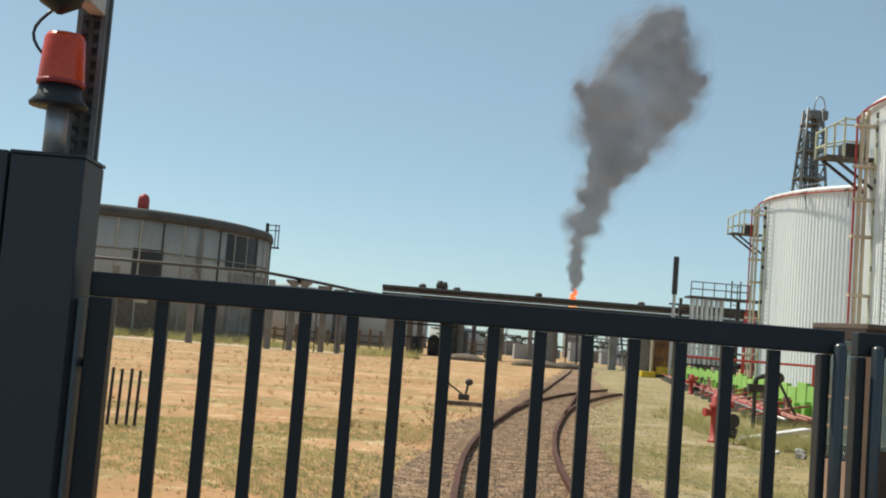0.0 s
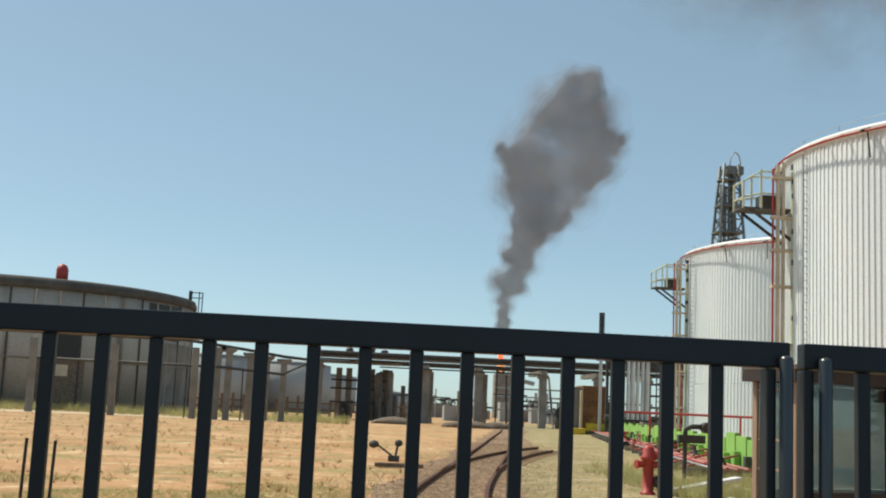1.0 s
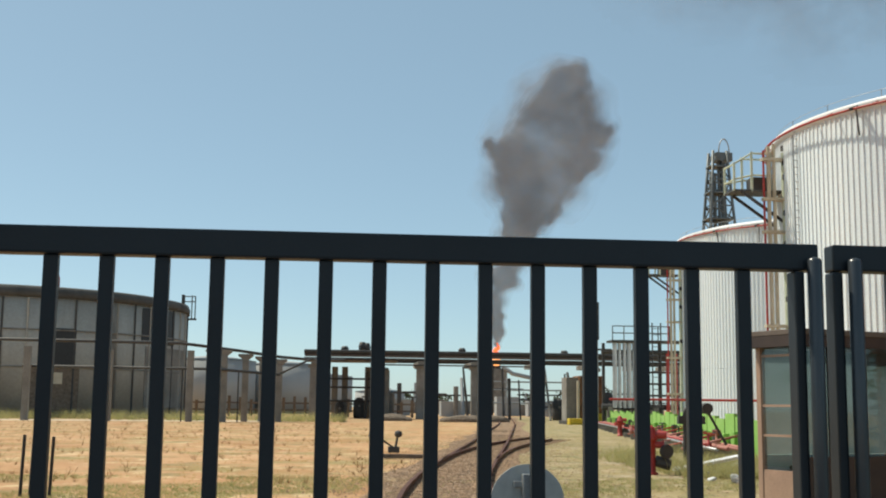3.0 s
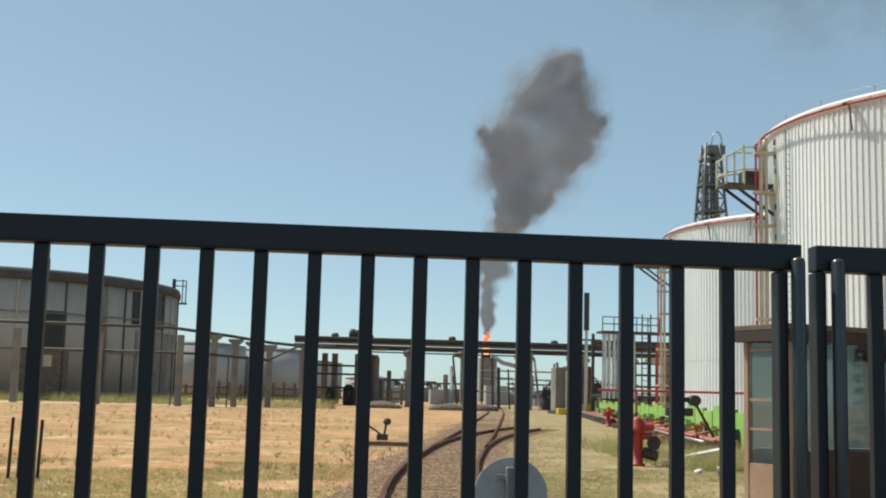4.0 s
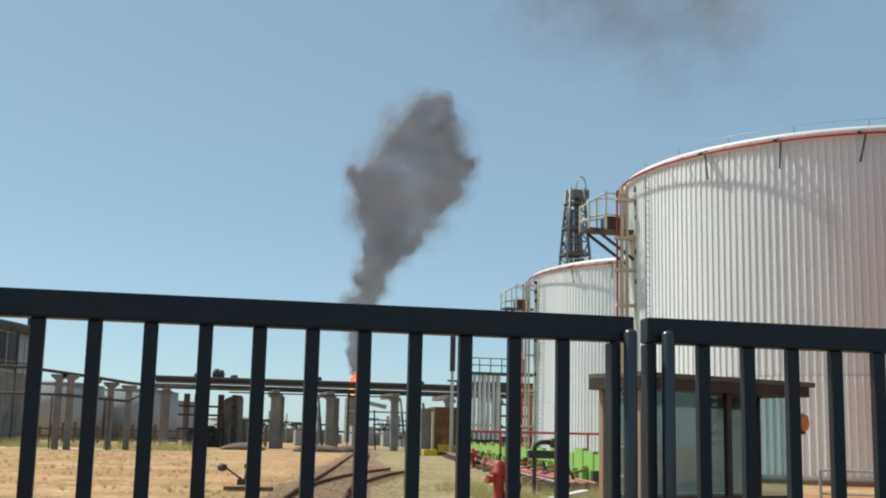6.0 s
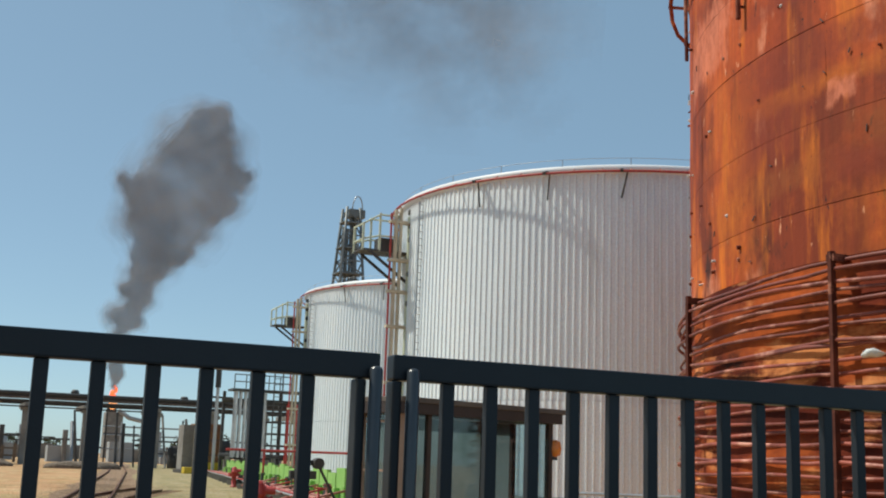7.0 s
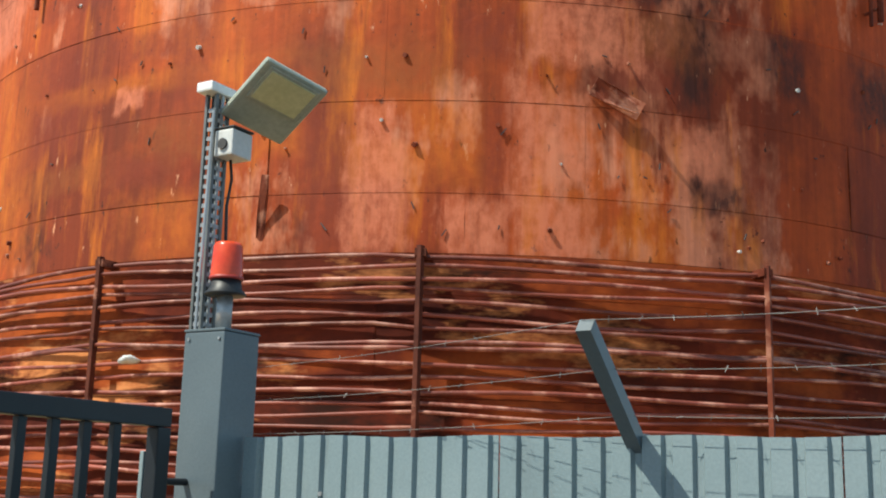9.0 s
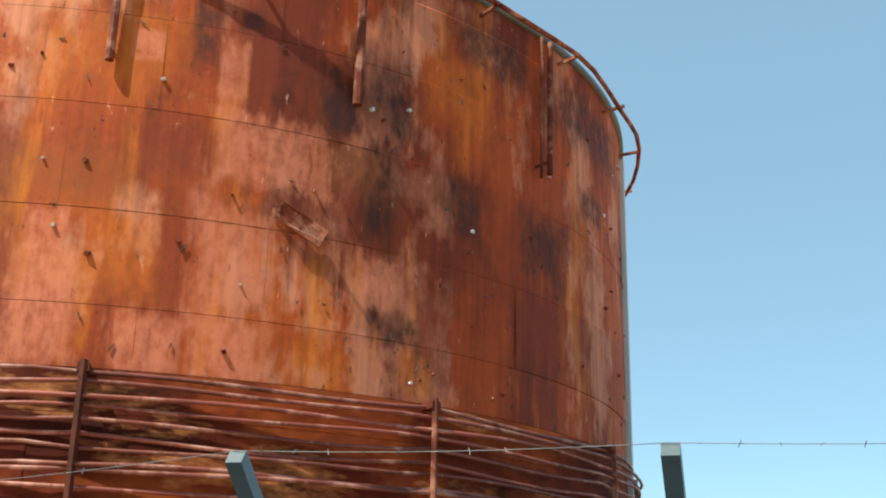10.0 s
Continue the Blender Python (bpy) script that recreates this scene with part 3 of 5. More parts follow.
for yy in (-1.755, -2.98, -4.2, -5.42):
    wire_arm(yy)
barbed = thing("barbed_wire", (FX, -0.1, 1.9), "three strands of old barbed wire over the fence", "barbed wire")
for f in (0.98, 0.6, 0.22):
    bm = B()
    wx, wz = FX + 0.04 - 0.425 * f, FTOP - 0.04 + 0.352 * f + 0.024
    stops = [(-0.1, 4.84, wz - 0.05), (-1.755, wx, wz), (-2.98, wx, wz), (-4.2, wx, wz), (-5.42, wx, wz), (-6.6, wx, wz)]
    for (ya, xa, za), (yb, xb, zb) in zip(stops, stops[1:]):
        pts = [(xa + (xb - xa) * t, ya + (yb - ya) * t, za + (zb - za) * t - 0.012 * math.sin(math.pi * t)) for t in (0, 0.125, 0.25, 0.375, 0.5, 0.625, 0.75, 0.875, 1)]
        tube(bm, pts, 0.0011, 4)
        d = 0.06
        while d < 1:
            p = Vector((xa + (xb - xa) * d, ya + (yb - ya) * d, za + (zb - za) * d - 0.012 * math.sin(math.pi * d)))
            w = Vector((random.uniform(-1, 1), random.uniform(-0.4, 0.4), random.uniform(-1, 1))).normalized() * 0.011
            rod(bm, p - w, p + w, 0.0013, 3)
            d += 0.1 / 1.2
    part("strand", bm, M_WIRE, barbed)

# round sign seen from behind the gate
disc = thing("round_sign", (1.39, 0.1, 0), "back of a round grey metal sign on the gate", "sign")
part("plate", rod(B(), (1.39, 0.095, 1.125), (1.39, 0.099, 1.125), 0.1, 40), M_LIGHTGREY, disc)
part("clamp", box(B(), 1.372, 0.06, 1.05, 1.408, 0.094, 1.2, 0.004), M_GALV, disc)
part("strap", box(B(), 1.35, 0.075, 1.165, 1.43, 0.0935, 1.18, 0.002), M_GALV, disc)
part("stem", rod(B(), (1.39, 0.075, 0.0), (1.39, 0.075, 1.05), 0.018, 10), M_GALV, disc)

# ---- rusted tank ----
TX, TY, TR, TH = 30.6, 13.95, 14.0, 14.9
BASE_ANG = math.atan2(-3.15 - TY, 1.2 - TX)      # towards the gate


def on_tank(theta, r, z):
    """theta in degrees, growing to the right as seen from the gate."""
    a = BASE_ANG + radians(theta)
    return (TX + r * math.cos(a), TY + r * math.sin(a), z)


# worn patches on the shell: angle, height, half width and half height
PALE_WEAR = ((-6.7, 6.66, 0.46, 0.96), (-6.9, 8.02, 0.32, 0.39), (6.3, 7.84, 0.62, 0.85), (6.5, 6.13, 0.66, 0.64), (8.8, 10.01, 0.93, 0.62), (-1.3, 11.78, 0.23, 0.23), (17.8, 7.73, 0.37, 0.56), (-28.5, 8.98, 0.41, 0.24), (5.3, 11.6, 0.26, 0.58), (17.5, 11.98, 0.29, 1.11), (-0.1, 6.18, 0.34, 0.51), (1.9, 6.0, 0.27, 0.53), (-52.0, 11.82, 1.39, 0.78))
RED_WEAR = ((-10.4, 6.9, 0.42, 1.33), (2.3, 7.12, 0.25, 1.5), (2.1, 9.78, 0.61, 0.44), (36.6, 7.27, 0.54, 1.24), (-22.0, 9.83, 0.45, 1.24), (-33.2, 11.54, 2.0, 0.26), (-36.9, 9.96, 1.26, 0.53), (-38.3, 8.73, 1.09, 0.69), (-27.8, 10.03, 0.98, 0.31), (8.1, 12.11, 0.88, 0.72), (13.5, 9.23, 0.52, 0.34), (-27.1, 7.48, 0.55, 0.29), (23.7, 6.87, 0.42, 0.78), (2.5, 9.67, 0.54, 0.31))
BROWN_WEAR = ((-7.3, 9.15, 1.73, 0.48), (-4.5, 8.96, 1.04, 0.29), (-23.3, 8.04, 0.98, 0.43), (15.3, 9.95, 0.72, 0.52), (-35.8, 7.55, 1.07, 0.25))
BLACK_WEAR = ((3.0, 12.2, 0.23, 0.71), (18.5, 11.79, 0.53, 0.74), (29.9, 13.7, 1.11, 0.48), (47.7, 13.46, 2.05, 0.62), (26.4, 9.87, 0.39, 0.52), (37.4, 9.66, 0.68, 0.62), (20.3, 6.98, 0.35, 0.28), (47.6, 11.38, 0.58, 0.29), (13.6, 10.98, 0.27, 0.35), (36.5, 9.81, 0.5, 0.46), (6.5, 12.62, 0.22, 0.24))
ORANGE_WEAR = ((-4.2, 11.63, 1.29, 0.74), (-1.5, 7.66, 0.59, 0.68), (-30.6, 9.29, 2.76, 0.12), (13.9, 5.86, 0.5, 0.42), (25.3, 12.43, 0.71, 0.65), (-44.6, 8.01, 0.82, 1.78), (-23.8, 6.27, 0.84, 0.56), (-4.8, 7.38, 0.87, 0.33), (-14.4, 7.9, 0.36, 0.31))


def worn(m):
    """Adds the worn patches to the rust, by angle and height on the shell."""
    n, l = m.node_tree.nodes, m.node_tree.links
    b = n["Principled BSDF"]
    base = b.inputs["Base Color"].links[0].from_socket

    def math_node(op, x, y=None):
        q = n.new("ShaderNodeMath")
        q.operation = op
        for s, v in zip(q.inputs, (x, y)):
            if isinstance(v, (int, float)):
                s.default_value = v
            elif v is not None:
                l.new(v, s)
        return q.outputs[0]

    def noise_node(scale, stretch, detail):
        mp, t = n.new("ShaderNodeMapping"), n.new("ShaderNodeTexNoise")
        mp.inputs["Scale"].default_value = stretch
        t.inputs["Scale"].default_value, t.inputs["Detail"].default_value, t.inputs["Roughness"].default_value = scale, detail, 0.65
        l.new(flat, mp.inputs["Vector"])
        l.new(mp.outputs[0], t.inputs["Vector"])
        return t.outputs["Fac"]

    co, turn, sep, flat_node = n.new("ShaderNodeTexCoord"), n.new("ShaderNodeMapping"), n.new("ShaderNodeSeparateXYZ"), n.new("ShaderNodeCombineXYZ")
    turn.inputs["Rotation"].default_value = (0, 0, -BASE_ANG)
    l.new(co.outputs["Object"], turn.inputs["Vector"])
    l.new(turn.outputs[0], sep.inputs[0])
    l.new(math_node("MULTIPLY", math_node("ARCTAN2", sep.outputs[1], sep.outputs[0]), TR), flat_node.inputs[0])
    l.new(sep.outputs[2], flat_node.inputs[1])
    flat = flat_node.outputs[0]
    edge = noise_node(1.3, (1, 0.55, 1), 6.0)           # ragged outline
    runs = noise_node(3.4, (1, 0.12, 1), 5.0)           # runs down the plate
    blot = noise_node(5.5, (1, 0.6, 1), 5.0)            # small flakes
    off = math_node("MULTIPLY", math_node("SUBTRACT", edge, 0.48), 2.1)
    offr = math_node("MULTIPLY", math_node("SUBTRACT", runs, 0.5), 1.7)
    shift = math_node("ADD", off, offr)
    col = base
    for patches, colour, soft, full in ((ORANGE_WEAR, (0.6, 0.155, 0.015), 1.3, 0.5), (BROWN_WEAR, (0.26, 0.07, 0.016), 1.1, 0.6), (RED_WEAR, (0.2, 0.032, 0.014), 0.9, 0.7),
                                        (PALE_WEAR, (0.66, 0.205, 0.11), 0.6, 0.75), (BLACK_WEAR, (0.05, 0.017, 0.013), 1.0, 0.85)):
        total = None
        for ang, z, hu, hz in patches:
            a, d, e = (n.new("ShaderNodeVectorMath") for _ in range(3))
            a.operation, d.operation, e.operation = "SUBTRACT", "DIVIDE", "ABSOLUTE"
            a.inputs[1].default_value, d.inputs[1].default_value = (radians(ang) * TR, z, 0), (max(hu, 0.2) * 1.15, max(hz, 0.2) * 1.1, 1)
            l.new(flat, a.inputs[0]), l.new(a.outputs[0], d.inputs[0]), l.new(d.outputs[0], e.inputs[0])
            s2 = n.new("ShaderNodeSeparateXYZ")
            l.new(e.outputs[0], s2.inputs[0])
            far = math_node("ADD", math_node("MAXIMUM", s2.outputs[0], s2.outputs[1]), shift)
            r = n.new("ShaderNodeMapRange")
            r.interpolation_type = "SMOOTHSTEP"
            r.inputs["From Min"].default_value, r.inputs["From Max"].default_value = 1.0 + soft / 2, 1.0 - soft / 2
            l.new(far, r.inputs["Value"])
            total = r.outputs[0] if total is None else math_node("MAXIMUM", total, r.outputs[0])
        f = n.new("ShaderNodeMapRange")
        f.inputs["From Min"].default_value, f.inputs["From Max"].default_value = 0.36, 0.56
        f.inputs["To Min"].default_value = 0.2
        l.new(math_node("ADD", math_node("MULTIPLY", blot, 0.5), math_node("MULTIPLY", runs, 0.5)), f.inputs["Value"])
        x = n.new("ShaderNodeMix")
        x.data_type = "RGBA"
        l.new(math_node("MULTIPLY", math_node("MULTIPLY", total, f.outputs[0]), full), x.inputs["Factor"])
        l.new(col, x.inputs["A"])
        x.inputs["B"].default_value = (*colour, 1)
        col = x.outputs["Result"]
    l.new(col, b.inputs["Base Color"])


worn(M_RUST)
rust = thing("rusted_tank", (TX, TY, 0), "huge rust-orange riveted steel storage tank, stripped of its cladding", "storage tank")
part("inner_shell", lathe(B(), [(TR - 0.02, 0), (TR - 0.02, TH - 0.02), (0.1, TH + 1.0)], 120, (TX, TY)), M_RUST, rust)
courses = (0, 1.3, 3.1, 4.9, 5.66, 6.76, 8.5, 10.5, 12.35, 14.1, TH)
PER = 15
for c in range(len(courses) - 1):
    za, zb = courses[c] + 0.006, courses[c + 1] - 0.006
    for k in range(PER):
        t0 = 360 / PER * (k + 0.37 * ((c if c < 4 else c - 1) % 3)) + 0.008
        t1 = t0 + 360 / PER - 0.016
        bm = B()
        r = TR + random.uniform(0.0, 0.012) + (0.006 if c % 2 else 0)
        grid = []
        for j in range(3):
            z = za + (zb - za) * j / 2
            bend = 0.012 * math.sin(1.7 * k + 2.1 * c + 1.3 * j) if j == 1 else 0
            grid.append([bm.verts.new(on_tank(t0 + (t1 - t0) * i / 10, r + bend, z)) for i in range(11)])
        for j in range(2):
            for i in range(10):
                bm.faces.new((grid[j][i], grid[j][i + 1], grid[j + 1][i + 1], grid[j + 1][i])).smooth = True
        # courses behind the coil get the rust that carries its shade
        part("plate", bm, M_RUST_PIPESHADE if c < 4 else M_RUST, rust)
# top angle, rail of bowed pipe and drop pipes
part("top_angle", lathe(B(), [(TR + 0.01, TH - 0.14), (TR + 0.13, TH - 0.13), (TR + 0.13, TH), (TR + 0.01, TH + 0.01)], 120, (TX, TY)), M_POLE, rust, "grey steel rim")
bm = B()
tube(bm, [on_tank(4 * i, TR + 0.52 + 0.06 * math.sin(i * 0.9), TH - 0.35 + 0.08 * math.sin(i * 1.3)) for i in range(91)], 0.06, 8)
part("ring_pipe", bm, M_COIL, rust)
for i in range(30):
    th = 12 * i + 4
    bm = B()
    bar(bm, on_tank(th, TR, TH - 0.45), on_tank(th, TR + 0.6, TH - 0.36), 0.07)
    part("pipe_bracket", bm, M_COIL, rust)
for th, zl, r in ((-3.9, 11.3, 0.08), (15.2, 11.3, 0.1), (37.4, 11.4, 0.07), (36.0, 11.2, 0.04), (-42, 11.6, 0.06), (-60, 12.2, 0.05)):
    bm = rod(B(), on_tank(th, TR + 0.16, zl), on_tank(th, TR + 0.2, TH - 0.2), r, 8)
    bar(bm, on_tank(th, TR, zl + 0.3), on_tank(th, TR + 0.2, zl + 0.3), 0.05)
    part("drop_pipe", bm, M_COIL, rust)
part("edge_channel", bar(B(), on_tank(63.4, TR + 0.04, 0.2), on_tank(63.4, TR + 0.04, TH - 0.7), 0.3, 0.2), M_LIGHTGREY, rust, "pale vertical bar along the shell's edge")
# studs, clips and torn plates left on the shell
rng = random.Random(5)
for i in range(90):
    th, z = rng.uniform(-68, 68), rng.choice((6.2, 7.5, 7.9, 9.3, 9.6, 11.2, 11.6, 12.9, 13.6)) + rng.uniform(-0.25, 0.25)
    s = rng.uniform(0.02, 0.05)
    bm = rod(B(), on_tank(th, TR - 0.02, z), on_tank(th + rng.uniform(-0.15, 0.15), TR + rng.uniform(0.04, 0.09), z - rng.uniform(0, 0.05)), s, 6)
    part("stud", bm, M_COIL if i % 3 else M_LIGHTGREY, rust)
for i in range(70):
    th, z = rng.uniform(-66, 66), rng.uniform(5.8, 13.5)
    bm = bar(B(), on_tank(th, TR + 0.03, z), on_tank(th + rng.uniform(-0.5, 0.5), TR + 0.04, z + rng.uniform(-0.15, 0.15)), 0.02)
    part("clip", bm, M_DARK, rust)
for th, z, w, h, tilt in ((11.2, 8.66, 1.0, 0.34, 25), (-15.15, 6.48, 0.15, 1.25, 8)):
    p, q = Vector(on_tank(th, TR + 0.12, z)), Vector(on_tank(th + 1, TR + 0.12, z))
    m = Matrix.Translation(p) @ (q - p).to_track_quat("X", "Z").to_matrix().to_4x4() @ Matrix.Rotation(radians(tilt), 4, "Y") @ Matrix.Rotation(radians(18), 4, "X")
    bm = box(B(), -w / 2, -0.015, -h / 2, w / 2, 0.015, h / 2, 0.004)
    bmesh.ops.subdivide_edges(bm, edges=bm.edges[:], cuts=2)
    for v in bm.verts:
        v.co.y += 0.06 * math.sin(7 * v.co.x + 3 * v.co.z)
    bm.transform(m)
    part("torn_strip", bm, M_COIL, rust)

coil = thing("heating_coil", on_tank(0, TR + 0.3, 0), "sagging rusty heating pipes wound round the tank's foot", "pipes")
BAY = 25.7
for j in range(25):
    layer = j % 5 == 4
    z0 = 0.4 + 0.216 * j + rng.uniform(-0.06, 0.06)
    if not layer and j % 5 == 1:
        z0 += 0.07
    bm = B()
    pts = []
    for b in range(14):
        sag, ph = rng.uniform(-0.03, 0.1), rng.uniform(-0.5, 0.5)
        for i in range(8):
            t = i / 8
            pts.append(on_tank(-3.0 - 7 * BAY + BAY * (b + t), TR + (0.16 if layer else 0.3) + 0.05 * math.sin(j * 2.3 + b + 4 * t), z0 - sag * math.sin(math.pi * t) + 0.03 * math.sin(2 * math.pi * t + ph * 6)))
    tube(bm, pts, rng.uniform(0.032, 0.042), 8)
    part("pipe", bm, M_COILPIPE, coil)
for b in range(14):
    th = -3.0 + BAY * (b - 7)
    bm = bar(B(), on_tank(th, TR + 0.36, 0), on_tank(th, TR + 0.36, 5.72), 0.12, 0.09)
    bar(bm, on_tank(th, TR + 0.02, 5.6), on_tank(th, TR + 0.4, 5.6), 0.2, 0.14)
    part("coil_post", bm, M_COILPOST if b < 8 else M_COIL, coil)
bm = B()
bmesh.ops.create_icosphere(bm, subdivisions=3, radius=1, matrix=Matrix.Translation(on_tank(-24.8, TR + 0.42, 3.72)) @ Matrix.Rotation(0.5, 4, "Z") @ Matrix.Diagonal((0.12, 0.2, 0.08, 1)))
for v in bm.verts:
    v.co += Vector((0, 0, 1)) * 0.07 * noise.noise(v.co * 6) + Vector((1, 0, 0)) * 0.06 * noise.noise(v.co * 8)
single("insulation_scrap", bm, M_LIGHTGREY, "pale scrap of insulation hanging on a rusty pipe", "scrap")


# ---- white tanks ----
def white_tank(cx, cy, r, h, label):
    t = thing("white_tank", (cx, cy, 0), label, "storage tank", "white storage tanks")
    n = int(math.tau * r / 0.3)
    bm = B()
    cols = []
    for k in range(n):
        for d, o in ((0.0, 0.0), (0.62, 0.0), (0.7, 0.045), (0.92, 0.045)):
            cols.append(((k + d) * math.tau / n, o))
    for za, zb, extra in ((4.32, h - 0.28, 0.0), (0.1, 4.3, 0.02)):
        lo = [bm.verts.new((cx + (r + o + extra) * math.cos(a), cy + (r + o + extra) * math.sin(a), za)) for a, o in cols]
        hi = [bm.verts.new((cx + (r + o + extra) * math.cos(a), cy + (r + o + extra) * math.sin(a), zb)) for a, o in cols]
        for i in range(len(cols)):
            j = (i + 1) % len(cols)
            bm.faces.new((lo[i], lo[j], hi[j], hi[i]))
    part("ribbed_cladding", bm, M_CLAD, t)
    part("roof", lathe(B(), [(r - 0.2, h - 0.6), (r + 0.16, h - 0.3), (r + 0.2, h - 0.1), (r - 0.5, h + 0.12), (r * 0.5, h + 0.75), (0.05, h + 0.95)], 96, (cx, cy)), M_WHITE, t)
    part("foot_ring", lathe(B(), [(r + 0.1, 0), (r + 0.1, 0.35), (r - 0.3, 0.36)], 96, (cx, cy)), M_CONC, t)
    bm = B()
    tube(bm, [(cx + (r + 0.5) * math.cos(k * math.tau / 72), cy + (r + 0.5) * math.sin(k * math.tau / 72), h - 0.42) for k in range(73)], 0.055, 8)
    part("sprinkler_ring", bm, M_RED, t, "red sprinkler pipe")
    for k in range(60):
        bm = B()
        a = k * math.tau / 60
        bar(bm, (cx + (r + 0.1) * math.cos(a), cy + (r + 0.1) * math.sin(a), h - 0.2), (cx + (r + 0.55) * math.cos(a), cy + (r + 0.55) * math.sin(a), h - 0.42), 0.05)
        part("ring_bracket", bm, M_PINK, t)
    bm = B()
    for k in range(24):
        a = k * math.tau / 24
        p = (cx + (r - 0.1) * math.cos(a), cy + (r - 0.1) * math.sin(a))
        rod(bm, (*p, h), (*p, h + 0.3), 0.02, 5)
    tube(bm, [(cx + (r - 0.1) * math.cos(k * math.tau / 72), cy + (r - 0.1) * math.sin(k * math.tau / 72), h + 0.3) for k in range(73)], 0.012, 4)
    part("roof_railing", bm, M_GALV, t)
    for ang in (205, 222, 238, 256):
        a = radians(ang)
        bm = bar(B(), (cx + (r + 0.1) * math.cos(a), cy + (r + 0.1) * math.sin(a), h - 0.25), (cx + (r + 0.62) * math.cos(a), cy + (r + 0.62) * math.sin(a), h - 0.44), 0.13, 0.13)
        bar(bm, (cx + (r + 0.1) * math.cos(a), cy + (r + 0.1) * math.sin(a), h - 1.5), (cx + (r + 0.55) * math.cos(a + 0.02), cy + (r + 0.55) * math.sin(a + 0.02), h - 0.5), 0.06)
        part("ring_support", bm, M_DARK, t)
    return t


def access_tower(px, py, h, label):
    """Ladder, pipes and railed platform at the tank's flank; px, py: where it meets the shell, the platform reaching to smaller x."""
    p = thing("access_ladder", (px, py, 0), label, "ladder", "ladders of the white tanks")
    zf = h - 2.45
    bm = box(B(), px - 2.3, py - 0.7, zf, px + 0.2, py + 0.7, zf + 0.08)
    part("platform", bm, M_DARK, p)
    for y in (-0.6, 0.6):
        part("brace", bar(B(), (px - 1.9, py + y, zf), (px + 0.1, py + y, zf - 1.4), 0.12), M_DARK, p)
    for x, y in ((-2.25, -0.65), (-2.25, 0.65), (-1.4, -0.65), (-1.4, 0.65), (-0.5, -0.65)):
        part("railing_post", rod(B(), (px + x, py + y, zf), (px + x, py + y, zf + (1.35 if x < -2 else 1.9)), 0.06, 6), M_PALEGREEN, p, "pale green post")
    for z in (0.55, 1.3):
        part("handrail", rod(B(), (px - 2.25, py - 0.65, zf + z), (px - 2.25, py + 0.65, zf + z), 0.05, 6), M_PALEGREEN, p)
        for y in (-0.65, 0.65):
            part("handrail", tube(B(), [(px - 2.25, py + y, zf + z), (px - 1.4, py + y, zf + z * 1.4), (px - 0.4, py + y, zf + z * 1.4)], 0.05, 6), M_PALEGREEN, p)
    part("gear_box", box(B(), px - 1.3, py - 0.4, zf + 0.081, px - 0.3, py + 0.4, zf + 0.75, 0.05), M_DARK, p)
    for dx, r, m, z1 in ((-0.62, 0.1, M_BEIGE, h - 0.3), (-0.36, 0.09, M_BEIGE, h - 0.2), (0.12, 0.12, M_PALEGREEN, h - 0.6)):
        part("riser_pipe", rod(B(), (px + dx, py - 0.75, 0), (px + dx, py - 0.75, z1), r, 8), m, p)
    part("red_riser", rod(B(), (px - 0.85, py - 0.72, 0), (px - 0.85, py - 0.72, h - 0.5), 0.055, 8), M_RED, p)
    bm = B()
    for x in (-0.18, 0.24):
        rod(bm, (px + x, py - 2.6 + 0.3 * x, 0.2), (px + x, py - 2.6 + 0.3 * x, h - 0.2), 0.04, 6)
    z = 0.5
    while z < h:
        rod(bm, (px - 0.18, py - 2.65, z), (px + 0.24, py - 2.53, z), 0.02, 5)
        z += 0.33
    part("ladder", bm, M_GALV, p)
    for z in (2.5, 5.2, 7.9, 9.6, h - 2.9, h - 1.0):
        part("pipe_clamp", box(B(), px - 0.95, py - 0.9, z, px + 0.3, py - 0.6, z + 0.14), M_BEIGE, p)
    for z in (6.4, 9.0, h - 3.6, h - 1.9, h - 1.2, h - 0.5):
        part("valve", box(B(), px + 0.02, py - 0.95, z, px + 0.3, py - 0.65, z + 0.26, 0.04), M_DARK, p)
    return p


white_tank(33.03, 47.42, 11.4, 14.4, "large white storage tank with upright ribbed metal cladding")
white_tank(38.33, 80.98, 11.4, 14.4, "white ribbed storage tank standing behind another tank")
access_tower(21.6, 49.4, 14.05, "pipes, caged ladder and railed platform on the tank's flank")
access_tower(26.75, 83.0, 13.98, "pipes, ladder and railed platform on the farther tank's flank")

# green retaining wall with the pipes before it
bund = thing("green_wall", (14.5, 36, 0), "bright green low concrete wall round the tanks", "wall", kind="structure")
p0, p1 = Vector((13.2, 30, 0)), Vector((26.0, 104, 0))
for k in range(37):
    a, b = p0.lerp(p1, k / 37), p0.lerp(p1, (k + 0.9) / 37)
    side = Vector((b.y - a.y, a.x - b.x, 0)).normalized() * 0.16
    bm = B()
    lo = [bm.verts.new(v) for v in (a, b, b + side, a + side)]
    hi = [bm.verts.new(v + Vector((0, 0, 1.1 + 0.09 * (k * 7 % 3)))) for v in (a, b, b + side, a + side)]
    for f in (lo[::-1], hi):
        bm.faces.new(f)
    for i in range(4):
        bm.faces.new((lo[i], lo[(i + 1) % 4], hi[(i + 1) % 4], hi[i]))
    part("wall_slab", bm, M_GREEN, bund)
    q = a.lerp(b, 0.5) - side * 0.9
    part("buttress", box(B(), q.x - 0.1, q.y - 0.12, 0, q.x + 0.1, q.y + 0.12, 0.62 + 0.1 * (k % 2), 0.02), M_GREEN if k % 3 else M_DARK, bund)
d = (p1 - p0).normalized()
off = Vector((-d.y, d.x, 0))
